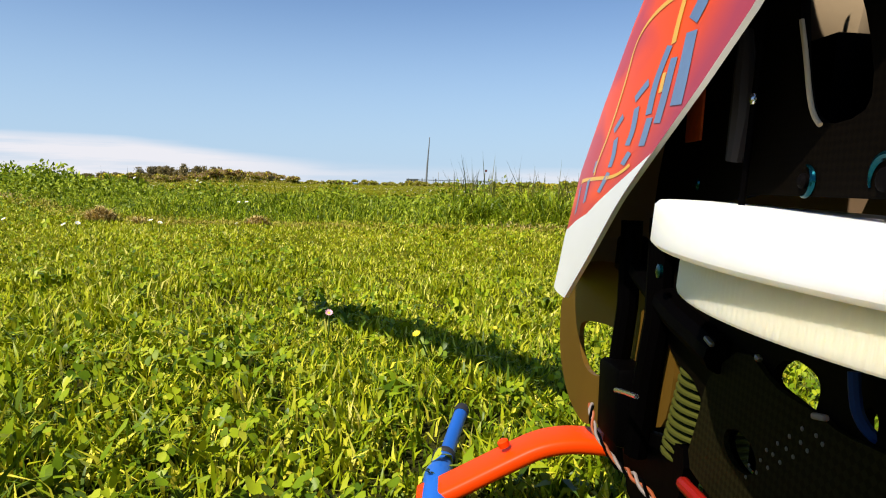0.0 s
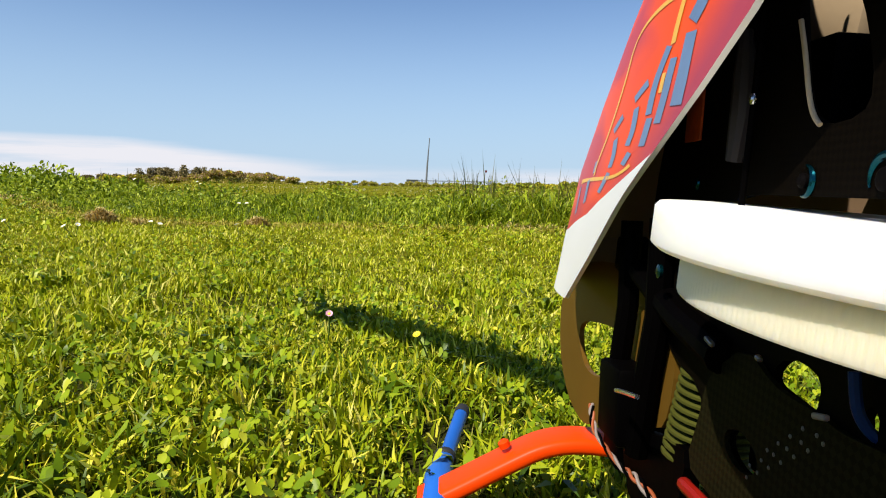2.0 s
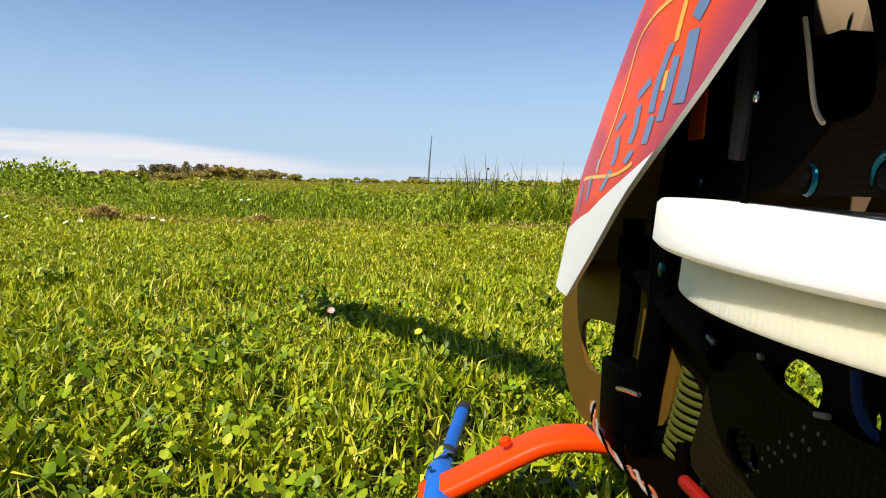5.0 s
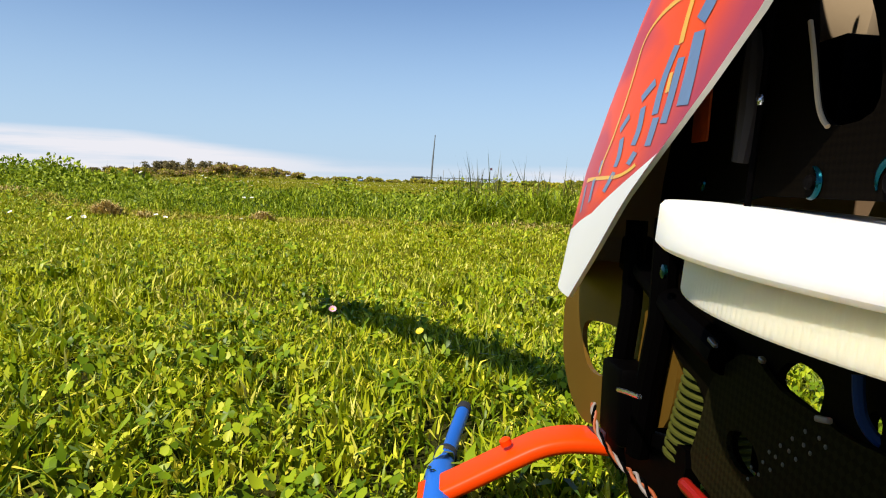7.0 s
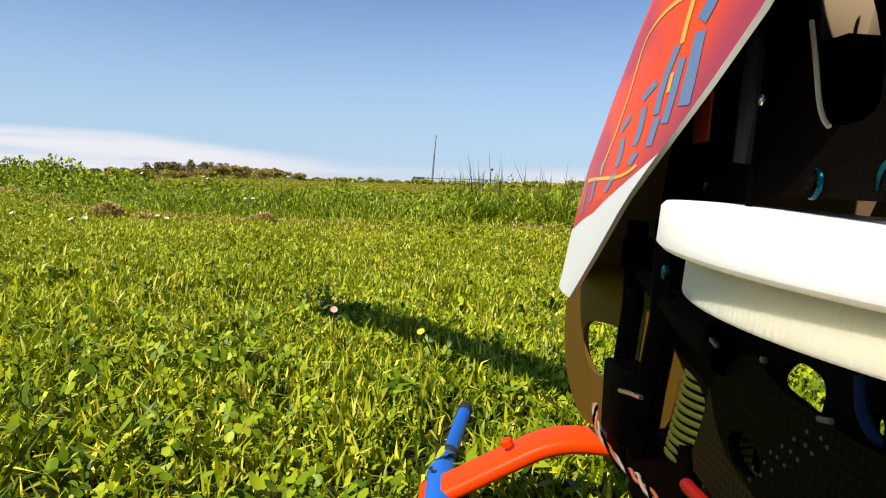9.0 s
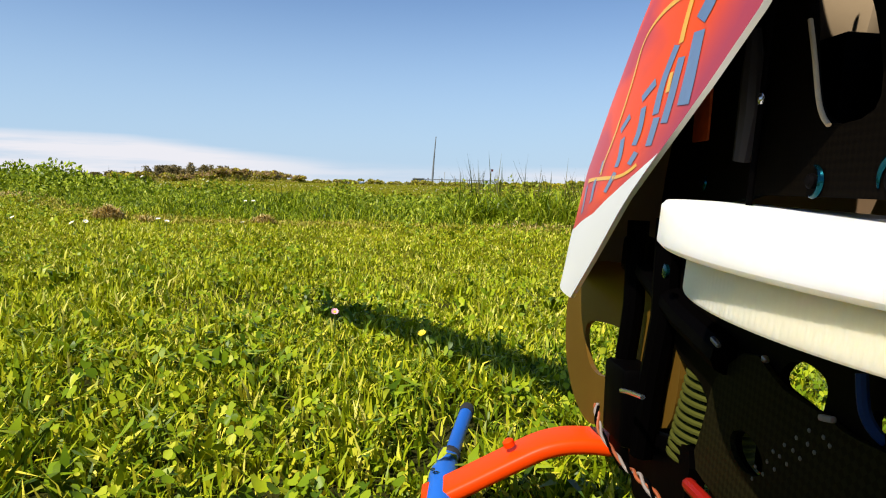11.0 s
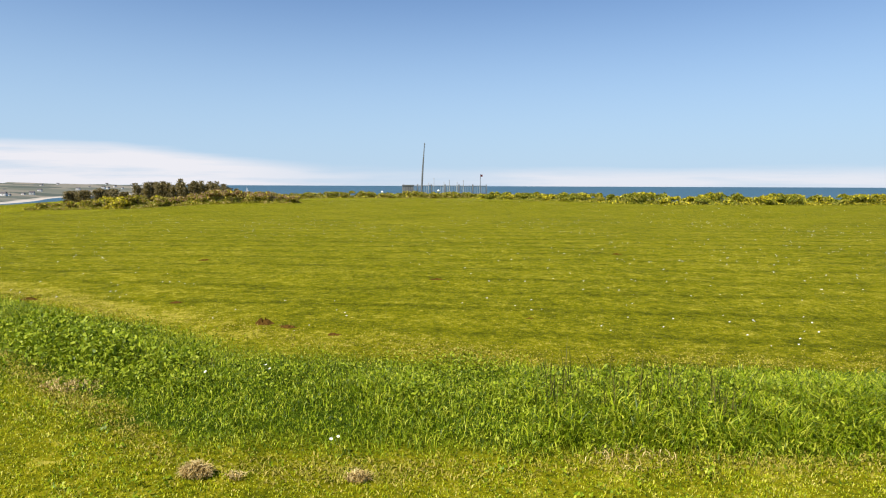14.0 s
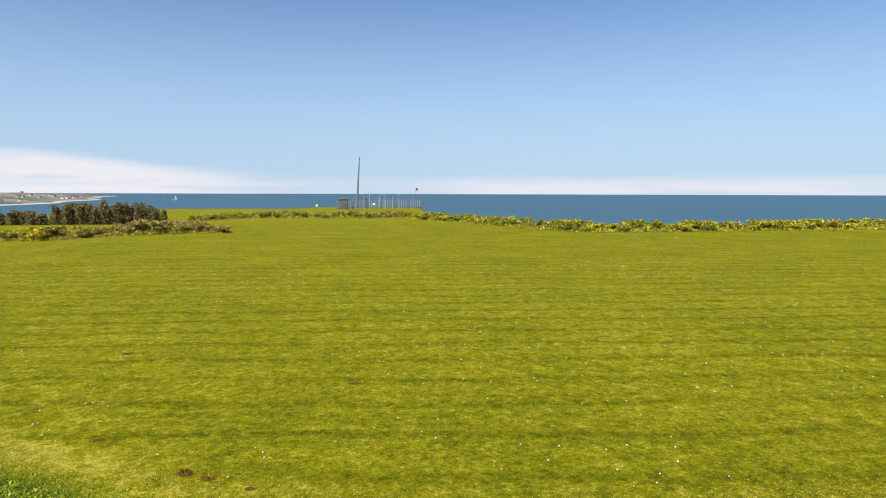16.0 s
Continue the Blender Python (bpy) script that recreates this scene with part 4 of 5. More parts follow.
# ---- mast, fence and flag ----
WEATHERED = painted("pale_weathered_metal", (0.42, 0.43, 0.44), 0.6, 0.3, 3.0)
MX, MY = -2.4, 82.0
mz = float(land(MX, MY))
mast = thing("mast", (MX, MY, mz), "tall thin dark metal mast on the cliff edge", "mast")
part("pole", tube([(0, 0, -0.2), (0.18, 0, 3.5), (0.40, 0, 6.55)], 0.14, 10, taper=[1, 0.75, 0.35]), GREY, mast)
part("base_plate", box((0.8, 0.8, 0.1), Matrix.Translation((0, 0, 0.05)), 0.02), GREY, mast)
part("mast_cap", lathe([(0.07, 6.5), (0.07, 6.65), (0.03, 6.71)], 10, Matrix.Translation((0.4, 0, 0))), GREY, mast)


def fence_bay(width, height):
    f = thing("fence_panel", (0, 0, 0), "grey metal fence panel with thin bars on the cliff edge", "fence", "fence panels on the cliff edge")
    for x in (0.0, width):
        part("post", box((0.13, 0.13, height + 0.15), Matrix.Translation((x, 0, (height + 0.15) / 2 - 0.05)), 0.01), GREY, f)
    for z in (0.25, height - 0.1):
        part("rail", box((width, 0.07, 0.09), Matrix.Translation((width / 2, 0, z)), 0.008), GREY, f)
    n = 5
    for i in range(n):
        part("bar", tube([((i + 1) * width / (n + 1), 0, 0.2), ((i + 1) * width / (n + 1), 0, height)], 0.03, 6), WEATHERED, f)
    return f


bay = fence_bay(1.75, 1.35)
for i in range(6):
    x = MX - 2.3 + i * 1.8
    m = pose(x, MY + 1.0, float(land(x, MY + 1.0)), 0, 0, 0)
    if i == 0:
        bay.matrix_world = m
    else:
        copy_thing(bay, m)
shelter = thing("slatted_shelter", (MX - 1.7, MY - 0.3, float(land(MX - 1.7, MY - 0.3))), "small dark slatted wooden shelter beside the mast", "shelter")
part("roof", box((1.5, 1.2, 0.12), Matrix.Translation((0, 0, 1.32)), 0.02), GREY, shelter)
for i in range(7):
    part("slat", box((0.16, 0.05, 1.35), Matrix.Translation((-0.66 + i * 0.22, -0.5, 0.62)), 0.01), GREY, shelter)
part("back_wall", box((1.4, 0.06, 1.3), Matrix.Translation((0, 0.5, 0.61)), 0.01), GREY, shelter)
for i, (x, h) in enumerate(((0.9, 1.6), (1.6, 2.2), (2.9, 1.7), (3.6, 2.0), (4.6, 1.65), (5.4, 1.9))):
    pole = thing("slim_pole", (MX + x, MY + 0.4, float(land(MX + x, MY + 0.4))), "slim grey metal pole by the fence", "pole", "slim poles by the fence")
    part("shaft", tube([(0, 0, -0.1), (0.02, 0, h)], 0.045, 6, taper=[1, 0.7]), WEATHERED, pole)
    part("cap", lathe([(0.05, h - 0.02), (0.05, h + 0.05), (0.02, h + 0.08)], 8, Matrix.Translation((0.02, 0, 0))), WEATHERED, pole)
FX = MX + 7.6
flag = thing("flag_pole", (FX, MY, float(land(FX, MY))), "thin pole with a small red flag", "flag")
part("pole", tube([(0, 0, -0.1), (0, 0, 2.75)], 0.04, 8, taper=[1, 0.7]), GREY, flag)
bm = bmesh.new()
bmesh.ops.create_grid(bm, x_segments=8, y_segments=3, size=0.5)
for v in bm.verts:
    v.co = Vector((0.14 + v.co.x * 0.26, 0.04 * math.sin(v.co.x * 7), 2.58 + v.co.y * 0.28))
part("flag", bm, painted("red_cloth", (0.12, 0.02, 0.02), 0.8, 0.2, 5.0), flag, "faded red cloth flag")
for x, z in ((MX + 2.2, 0.45), (MX - 5.0, 0.25)):
    f = thing("marker_ball", (x, MY - 0.5, float(land(x, MY - 0.5))), "white marker ball on a short post", "marker", "white marker balls")
    part("post", tube([(0, 0, -0.1), (0, 0, z)], 0.04, 8), GREY, f)
    part("ball", lathe([(0.02, z - 0.01), (0.13, z + 0.06), (0.18, z + 0.18), (0.13, z + 0.30), (0.02, z + 0.36)], 14), WHITE, f)

boat = thing("sailing_boat", (-470, 1560, -22.3), "small white sailing boat out at sea", "boat")
bm = bmesh.new()
ring = [[bm.verts.new((x * s, y * s, z)) for x, y in ((-6, 0), (-4, -1.6), (3, -1.7), (6.5, 0), (3, 1.7), (-4, 1.6))] for s, z in ((0.75, -0.4), (1, 1.6))]
for a in range(6):
    b = (a + 1) % 6
    bm.faces.new((ring[0][a], ring[0][b], ring[1][b], ring[1][a]))
bm.faces.new(ring[1]), bm.faces.new(ring[0][::-1])
part("hull", bm, WHITE, boat)
part("mast", tube([(0, 0, 1), (0, 0, 13)], 0.12, 6), GREY, boat)
bm = bmesh.new()
a = [bm.verts.new(c) for c in ((0.2, 0, 2.2), (5.5, 0.5, 2.2), (0.2, 0.0, 12.5))]
bm.faces.new(a)
bmesh.ops.solidify(bm, geom=bm.faces[:], thickness=0.05)
part("sail", bm, WHITE, boat)

# ---- the model helicopter standing in the grass; its own frame has the eye level as zero height ----
AX, AY = 0.079, 0.082                      # the rotor shaft
REST = aimed((0, 0, EYE_Z), (0.15, -6.13, 1.35)) @ aimed((0, 0, 0), (0, -6.02, 2.79)).inverted() @ Matrix.Scale(1.152, 4)     # how it leans on the uneven lawn
heli = thing("model_helicopter", REST, "red, white and black model helicopter standing on the lawn", "model helicopter")
TIP = Matrix.Translation((AX, AY, 0)) @ Vector((0, 0, 1)).rotation_difference(Vector((0.011, -0.03, 1)).normalized()).to_matrix().to_4x4()


GEAR_TIP = Matrix.Translation((AX + 0.0011, AY, -0.0010)) @ Vector((0, 0, 1)).rotation_difference(Vector((0.042, -0.03, 1)).normalized()).to_matrix().to_4x4()


def gear(radius, z0, z1, teeth, depth):
    """A spur gear with a rim, web and hub, lying level."""
    bm = bmesh.new()
    n = teeth * 4
    loops = []
    rims = [(z0, 1.0), (z0 + 0.0003, 1.002), (z1 - 0.0003, 1.002), (z1, 1.0)]
    for z, s in rims:
        ring = []
        for i in range(n):
            r = radius * s - (depth if i % 4 in (2, 3) else 0)
            a = 2 * math.pi * (i + (0.25 if i % 4 in (1, 2) else 0)) / n
            ring.append(bm.verts.new((r * math.cos(a), r * math.sin(a), z)))
        loops.append(ring)
    for a, b in zip(loops, loops[1:]):
        for i in range(n):
            j = (i + 1) % n
            bm.faces.new((a[i], a[j], b[j], b[i]))
    inner = [[bm.verts.new((radius * 0.86 * math.cos(2 * math.pi * i / n), radius * 0.86 * math.sin(2 * math.pi * i / n), z)) for i in range(n)] for z in (z0, z1)]
    web = [bm.verts.new((radius * 0.25 * math.cos(2 * math.pi * i / n), radius * 0.25 * math.sin(2 * math.pi * i / n), (z0 + z1) / 2)) for i in range(n)]
    for i in range(n):
        j = (i + 1) % n
        bm.faces.new((loops[0][j], loops[0][i], inner[0][i], inner[0][j]))
        bm.faces.new((loops[-1][i], loops[-1][j], inner[1][j], inner[1][i]))
        bm.faces.new((inner[1][i], inner[1][j], web[j], web[i]))
        bm.faces.new((inner[0][j], inner[0][i], web[i], web[j]))
    bm.transform(GEAR_TIP @ Matrix.Translation((0, -0.0023, 0)))
    return bm


part("main_gear", lathe([(0.012, -0.0085), (0.043, -0.0085), (0.0445, -0.0093), (0.0492, -0.0093), (0.05, -0.0086), (0.05, -0.0032), (0.0494, -0.0025), (0.0445, -0.0025), (0.030, -0.0025), (0.012, -0.0025)], 160, GEAR_TIP), NYLON, heli, "large white nylon main gear")
part("tail_drive_gear", gear(0.0460, -0.0156, -0.0094, 300, 0.00006), NYLON_WARM, heli, "cream nylon toothed gear below the main gear", smooth=False)
part("main_shaft", tube([TIP @ Vector((0, 0, z)) for z in (-0.055, 0.0, 0.08, 0.155)], 0.004, 14), STEEL, heli, "polished steel shaft")
part("gear_hub", lathe([(0.012, -0.02), (0.012, -0.001), (0.008, 0.004)], 20, TIP), BLACK, heli)

HOLDER_BLUE = painted("bright_blue_plastic", (0.014, 0.12, 0.50), 0.4, 0.15, 80.0)
SCREW = painted("dark_screw", (0.0025, 0.002, 0.002), 0.6, 0.2, 200.0, gloss=0.02)
DARK_ARM = painted("dark_grey_plastic", (0.022, 0.018, 0.018), 0.6, 0.3, 100.0, gloss=0.2)

# blue cable darkened in its colour for the shade it hangs in
SHADED_BLUE = painted("shaded_blue_cable", (0.004, 0.020, 0.080), 0.45, 0.2, 120.0, gloss=0.1)
DEEP_RED = painted("deep_red_cable", (0.24, 0.008, 0.004), 0.45, 0.2, 120.0, gloss=0.1)
DULL_TAN = painted("dull_tan_plastic", (0.20, 0.16, 0.13), 0.5, 0.3, 120.0, gloss=0.3)
GLINT = painted("pale_glint", (0.17, 0.17, 0.20), 0.35, 0.6, 300.0, metal=0.6)
CREAM = painted("cream_plastic", (0.40, 0.295, 0.18), 0.5, 0.15, 90.0)

# frame plates
LEFT, RIGHT = 0.056, 0.101
outer = [(-0.035, 0.03), (-0.02, 0.056), (0.07, 0.058), (0.125, 0.05), (0.158, 0.03), (0.170, -0.005), (0.168, -0.022), (0.153, -0.035), (0.146, -0.0385), (0.130, -0.0405), (0.1284, -0.0477),
         (0.134, -0.0585), (0.122, -0.0595), (0.108, -0.0570), (0.085, -0.062), (0.0, -0.062), (-0.035, -0.045)]
window = [(0.106, 0.034), (0.1045, 0.0265), (0.103, 0.0199), (0.1005, 0.0135), (0.0955, 0.0110), (0.0870, 0.0116), (0.0850, 0.0150), (0.0875, 0.0235), (0.092, 0.032)]
slot = [(0.1029, -0.0292), (0.1008, -0.0264), (0.0971, -0.0248), (0.0926, -0.0250), (0.0898, -0.0260), (0.0894, -0.0284), (0.0904, -0.0318), (0.0947, -0.0313), (0.0989, -0.0309), (0.1018, -0.0306)]
rear_slot = [(0.0802, -0.0275), (0.0787, -0.0259), (0.0771, -0.0268), (0.0770, -0.0290), (0.0785, -0.0305), (0.0798, -0.0299)]
round_hole = [(0.1098 + 0.0068 * math.cos(a), -0.0458 + 0.0038 * math.sin(a)) for a in (0, 0.79, 1.57, 2.36, 3.14, 3.93, 4.71, 5.5)]
gear_gap = [(0.012, -0.0205), (0.150, -0.0205), (0.150, 0.0005), (0.012, 0.0005)]
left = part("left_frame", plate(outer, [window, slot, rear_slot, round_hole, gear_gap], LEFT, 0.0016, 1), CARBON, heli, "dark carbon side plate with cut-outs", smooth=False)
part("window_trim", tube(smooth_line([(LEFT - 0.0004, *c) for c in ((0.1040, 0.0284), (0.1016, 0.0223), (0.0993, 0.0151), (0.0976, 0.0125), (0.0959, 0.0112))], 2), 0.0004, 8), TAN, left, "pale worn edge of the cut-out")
# black sheet added behind the round opening so that it looks dark inside
part("dark_backing", box((0.002, 0.016, 0.012), Matrix.Translation((LEFT + 0.006, 0.1098, -0.0458)), 0.0005), BLACK, left)
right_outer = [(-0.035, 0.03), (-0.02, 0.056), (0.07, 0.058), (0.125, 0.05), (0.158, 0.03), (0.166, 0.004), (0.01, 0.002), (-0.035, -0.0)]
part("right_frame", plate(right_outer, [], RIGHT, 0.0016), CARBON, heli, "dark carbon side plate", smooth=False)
part("floor_plate", box((0.046, 0.19, 0.002), Matrix.Translation((0.079, 0.03, -0.061)), 0.0005), CARBON, heli)

front = [(0.148, -0.024), (0.199, -0.022), (0.256, -0.029), (0.290, -0.0440), (0.291, -0.0720), (0.268, -0.0880), (0.236, -0.0900), (0.214, -0.081), (0.162, -0.062), (0.148, -0.056)]
slots = [[(0.2540, -0.0530), (0.2190, -0.0460), (0.193, -0.0430), (0.1915, -0.0548), (0.2170, -0.0662), (0.2420, -0.0680)]]
part("front_plate", plate(front, slots, LEFT + 0.001, 0.0018), COMPOSITE, heli, "brown composite front side plate with a cut-out", smooth=False)

# olive lower side plate with a round opening and rows of sun dapples made as pale dots
# the olive is grass reflected in dark carbon, put into the base colour
GRASS_SHEEN = carbon_material("carbon_grass_sheen", (0.0056, 0.0048, 0.0015), (0.0112, 0.0097, 0.0033), (0.0150, 0.0128, 0.0060), 850.0)
DAPPLE = painted("sun_dapple_grey", (0.10, 0.09, 0.07), 0.5, 0.2, 200.0, gloss=0.2)
lower_outer = [(0.1252, -0.0393), (0.1217, -0.0341), (0.1099, -0.0262), (0.0996, -0.0302), (0.0930, -0.0303), (0.0869, -0.0303), (0.0818, -0.0310), (0.0735, -0.0300), (0.0660, -0.0296), (0.0640, -0.0400), (0.0700, -0.0590), (0.1076, -0.0590), (0.1200, -0.0586), (0.1313, -0.0573), (0.1264, -0.0451)]
lower_hole = [(0.1085 + 0.0066 * math.cos(a), -0.0450 + 0.0036 * math.sin(a)) for a in (0, 0.79, 1.57, 2.36, 3.14, 3.93, 4.71, 5.5)]
lower = part("lower_side_plate", plate(lower_outer, [lower_hole], LEFT - 0.0014, 0.0010, 1), GRASS_SHEEN, heli, "dark lower side plate, grass sheen and sun dapples put in as colour", smooth=False)
dapple_mesh = mesh_of("dapple", lathe([(0.00037, 0), (0.00034, 0.00012), (0.00018, 0.00021)], 8), DAPPLE)
# pale raised dots imitate sunlight falling through the gear
for y0, z0, dy, dz, count in ((0.1052, -0.0483, 0.0033, 0.0024, 7), (0.1045, -0.0458, 0.0035, 0.0025, 6), (0.0995, -0.0409, 0.0030, 0.0024, 4)):
    for col in range(count):
        dapple = new("dapple", dapple_mesh)
        dapple.parent = lower
        dapple.matrix_local = pose(LEFT - 0.0014, y0 - col * dy, z0 + col * dz, 0, -90, 0)

# spacer rings in the side plate: arcs shaped as their lit crescents, shaded rest left out
for y, z, r, a0, a1 in ((0.0990, 0.0029, 0.0024, 95, 280), (0.0806, 0.0030, 0.0032, -20, 200), (0.1418, 0.0026, 0.0018, 120, 250)):
    n, k = 24, 8
    rings = []
    bm = bmesh.new()
    for i in range(n + 1):
        a = radians(a0 + (a1 - a0) * i / n)
        t = 0.00065 * (0.25 + 0.75 * math.sin(math.pi * i / n))
        rings.append([bm.verts.new((LEFT - 0.0002 + 0.8 * t * math.sin(2 * math.pi * j / k), y + (r + t * math.cos(2 * math.pi * j / k)) * math.cos(a),
                                    z + (r + t * math.cos(2 * math.pi * j / k)) * math.sin(a))) for j in range(k)])
    for i in range(n):
        for j in range(k):
            bm.faces.new((rings[i][j], rings[i + 1][j], rings[i + 1][(j + 1) % k], rings[i][(j + 1) % k]))
    bm.faces.new(rings[0][::-1]), bm.faces.new(rings[-1])
    bmesh.ops.recalc_face_normals(bm, faces=bm.faces)
    part("spacer_ring", bm, CYAN, heli, "turquoise anodised ring")
    part("screw", lathe([(r * 0.5, 0), (r * 0.5, 0.0006), (r * 0.3, 0.0010)], 12, pose(LEFT, y, z, 0, -90, 0)), SCREW, heli, "dark screw head")

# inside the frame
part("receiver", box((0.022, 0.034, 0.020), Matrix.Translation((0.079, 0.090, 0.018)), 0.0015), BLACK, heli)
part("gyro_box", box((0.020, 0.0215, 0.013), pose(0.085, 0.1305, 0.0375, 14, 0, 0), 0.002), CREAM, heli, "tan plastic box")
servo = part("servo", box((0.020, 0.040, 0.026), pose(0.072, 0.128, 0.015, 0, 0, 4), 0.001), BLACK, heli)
part("servo_label", box((0.0006, 0.0085, 0.0110), pose(0.0548, 0.1425, 0.0172, 0, 0, 0), 0.0002), ORANGE, servo, "orange printed label")
part("servo_arm", tube([(0.0535, 0.1180, 0.0300), (0.0535, 0.1172, 0.0220), (0.0535, 0.1168, 0.0150), (0.0535, 0.1185, 0.0065)], 0.0020, 10, taper=[0.55, 1.0, 1.1, 0.8]), DARK_ARM, heli, "grey servo arm")
part("linkage_rod", tube([(0.0525, 0.112, -0.004), (0.0525, 0.110, 0.03), (0.054, 0.104, 0.07)], 0.0006, 8), BLACK, heli)
part("ball_link", lathe([(0.0004, -0.0009), (0.0006, -0.0005), (0.0007, 0), (0.0006, 0.0005), (0.0004, 0.0009)], 10, Matrix.Translation((0.0515, 0.109, 0.0165))), STEEL, heli)

# motor with cooling fins, seen under the gears
MOTOR = Matrix.Translation((0.0655, 0.1415, -0.050)) @ Matrix(((1, 0, 0.05, 0), (0, 1, -0.25, 0), (0, 0, 1, 0), (0, 0, 0, 1)))
motor = part("motor", lathe([(0.0080, -0.013), (0.0080, 0.013), (0.005, 0.015)], 24, MOTOR), BLACK, heli)
for i in range(11):
    z = -0.0118 + i * 0.0021
    part("cooling_fin", lathe([(0.0099, z), (0.0104, z + 0.0003), (0.0104, z + 0.0009), (0.0099, z + 0.0012)], 26, MOTOR), FIN, motor, "olive cooling fin")
part("motor_mount", box((0.030, 0.034, 0.004), Matrix.Translation((0.074, 0.146, -0.0285)), 0.001), BLACK, heli)

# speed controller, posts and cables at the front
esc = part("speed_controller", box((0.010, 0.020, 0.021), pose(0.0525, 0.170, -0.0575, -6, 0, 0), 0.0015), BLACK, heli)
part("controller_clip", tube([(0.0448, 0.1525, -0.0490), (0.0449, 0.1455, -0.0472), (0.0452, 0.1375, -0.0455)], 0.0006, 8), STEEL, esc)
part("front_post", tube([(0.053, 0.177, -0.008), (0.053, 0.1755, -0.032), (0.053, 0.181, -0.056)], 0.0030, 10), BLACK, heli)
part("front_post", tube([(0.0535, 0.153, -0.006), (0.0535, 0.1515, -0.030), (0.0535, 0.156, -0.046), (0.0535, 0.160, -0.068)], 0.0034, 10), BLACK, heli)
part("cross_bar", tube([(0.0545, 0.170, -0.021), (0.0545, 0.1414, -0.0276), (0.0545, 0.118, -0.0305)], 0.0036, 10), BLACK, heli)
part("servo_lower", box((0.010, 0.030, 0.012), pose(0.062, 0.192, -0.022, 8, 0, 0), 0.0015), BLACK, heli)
# small pale terminals whose colour imitates glints of sky
for y, z, dy, dz in ((0.1142, -0.0267, 0.0034, 0.0010), (0.0962, -0.0248, 0.0014, 0.0010)):
    part("terminal", box((0.0010, dy, dz), pose(0.0500, y, z, 12, 0, 0), 0.0004), GLINT, heli, "terminal with a sky glint in its pale colour")
run = smooth_line([(0.044, 0.1725, -0.0600), (0.044, 0.1690, -0.0655), (0.044, 0.1542, -0.0650), (0.044, 0.1394, -0.0635), (0.0445, 0.1295, -0.0610), (0.045, 0.1150, -0.0620)], 4)
for k, (wire, what) in enumerate(((WIRE_W, "white servo wire"), (WIRE_R, "orange servo wire"), (BLACK, "black servo wire"))):
    twist = [p + Vector((0.0005 * math.cos(i * 0.3 + 2.094 * k), 0, 0.0005 * math.sin(i * 0.3 + 0.9 * math.sin(i * 0.11) + 2.094 * k))) for i, p in enumerate(run)]
    part("wire", tube(twist, 0.00040, 6), wire, heli, what)
part("blue_cable", tube(smooth_line([(0.0545, 0.0805, -0.0220), (0.0545, 0.0800, -0.0245), (0.0546, 0.0790, -0.0275), (0.0562, 0.0776, -0.0300), (0.060, 0.076, -0.031)]), 0.0008, 8), SHADED_BLUE, heli, "blue cable with shade in its colour")
part("corner_bracket", box((0.0010, 0.0030, 0.0009), pose(0.0520, 0.0826, -0.0290, -14, 0, 0), 0.0003), DULL_TAN, heli, "dull worn bracket")
part("red_lead", tube(smooth_line([(0.052, 0.1240, -0.0590), (0.050, 0.1205, -0.0572), (0.050, 0.1120, -0.0563), (0.0505, 0.104, -0.0570)]), 0.0014, 10), DEEP_RED, heli, "dark red cable")
part("spacer_ring", lathe([(0.0008, 0), (0.0016, 0.0003), (0.0016, 0.0010), (0.0008, 0.0013)], 18, pose(0.0500, 0.1416, -0.0175, 0, -90, 0)), CYAN, heli, "turquoise anodised ring")
part("frame_tab", plate([(0.1500, -0.0272), (0.1415, -0.0290), (0.1410, -0.0312), (0.1480, -0.0300)], [], 0.0535, 0.0010, 1), COMPOSITE, heli, "small brown composite tab", smooth=False)
BRACKET = [(0.1830, -0.0690), (0.1402, -0.0565), (0.1330, -0.0560), (0.1360, -0.0715), (0.1500, -0.0800), (0.1690, -0.0865), (0.1760, -0.0775)]
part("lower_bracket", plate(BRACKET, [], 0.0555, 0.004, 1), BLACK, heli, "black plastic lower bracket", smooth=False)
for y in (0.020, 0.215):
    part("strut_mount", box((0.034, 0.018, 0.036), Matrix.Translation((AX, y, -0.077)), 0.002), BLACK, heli)

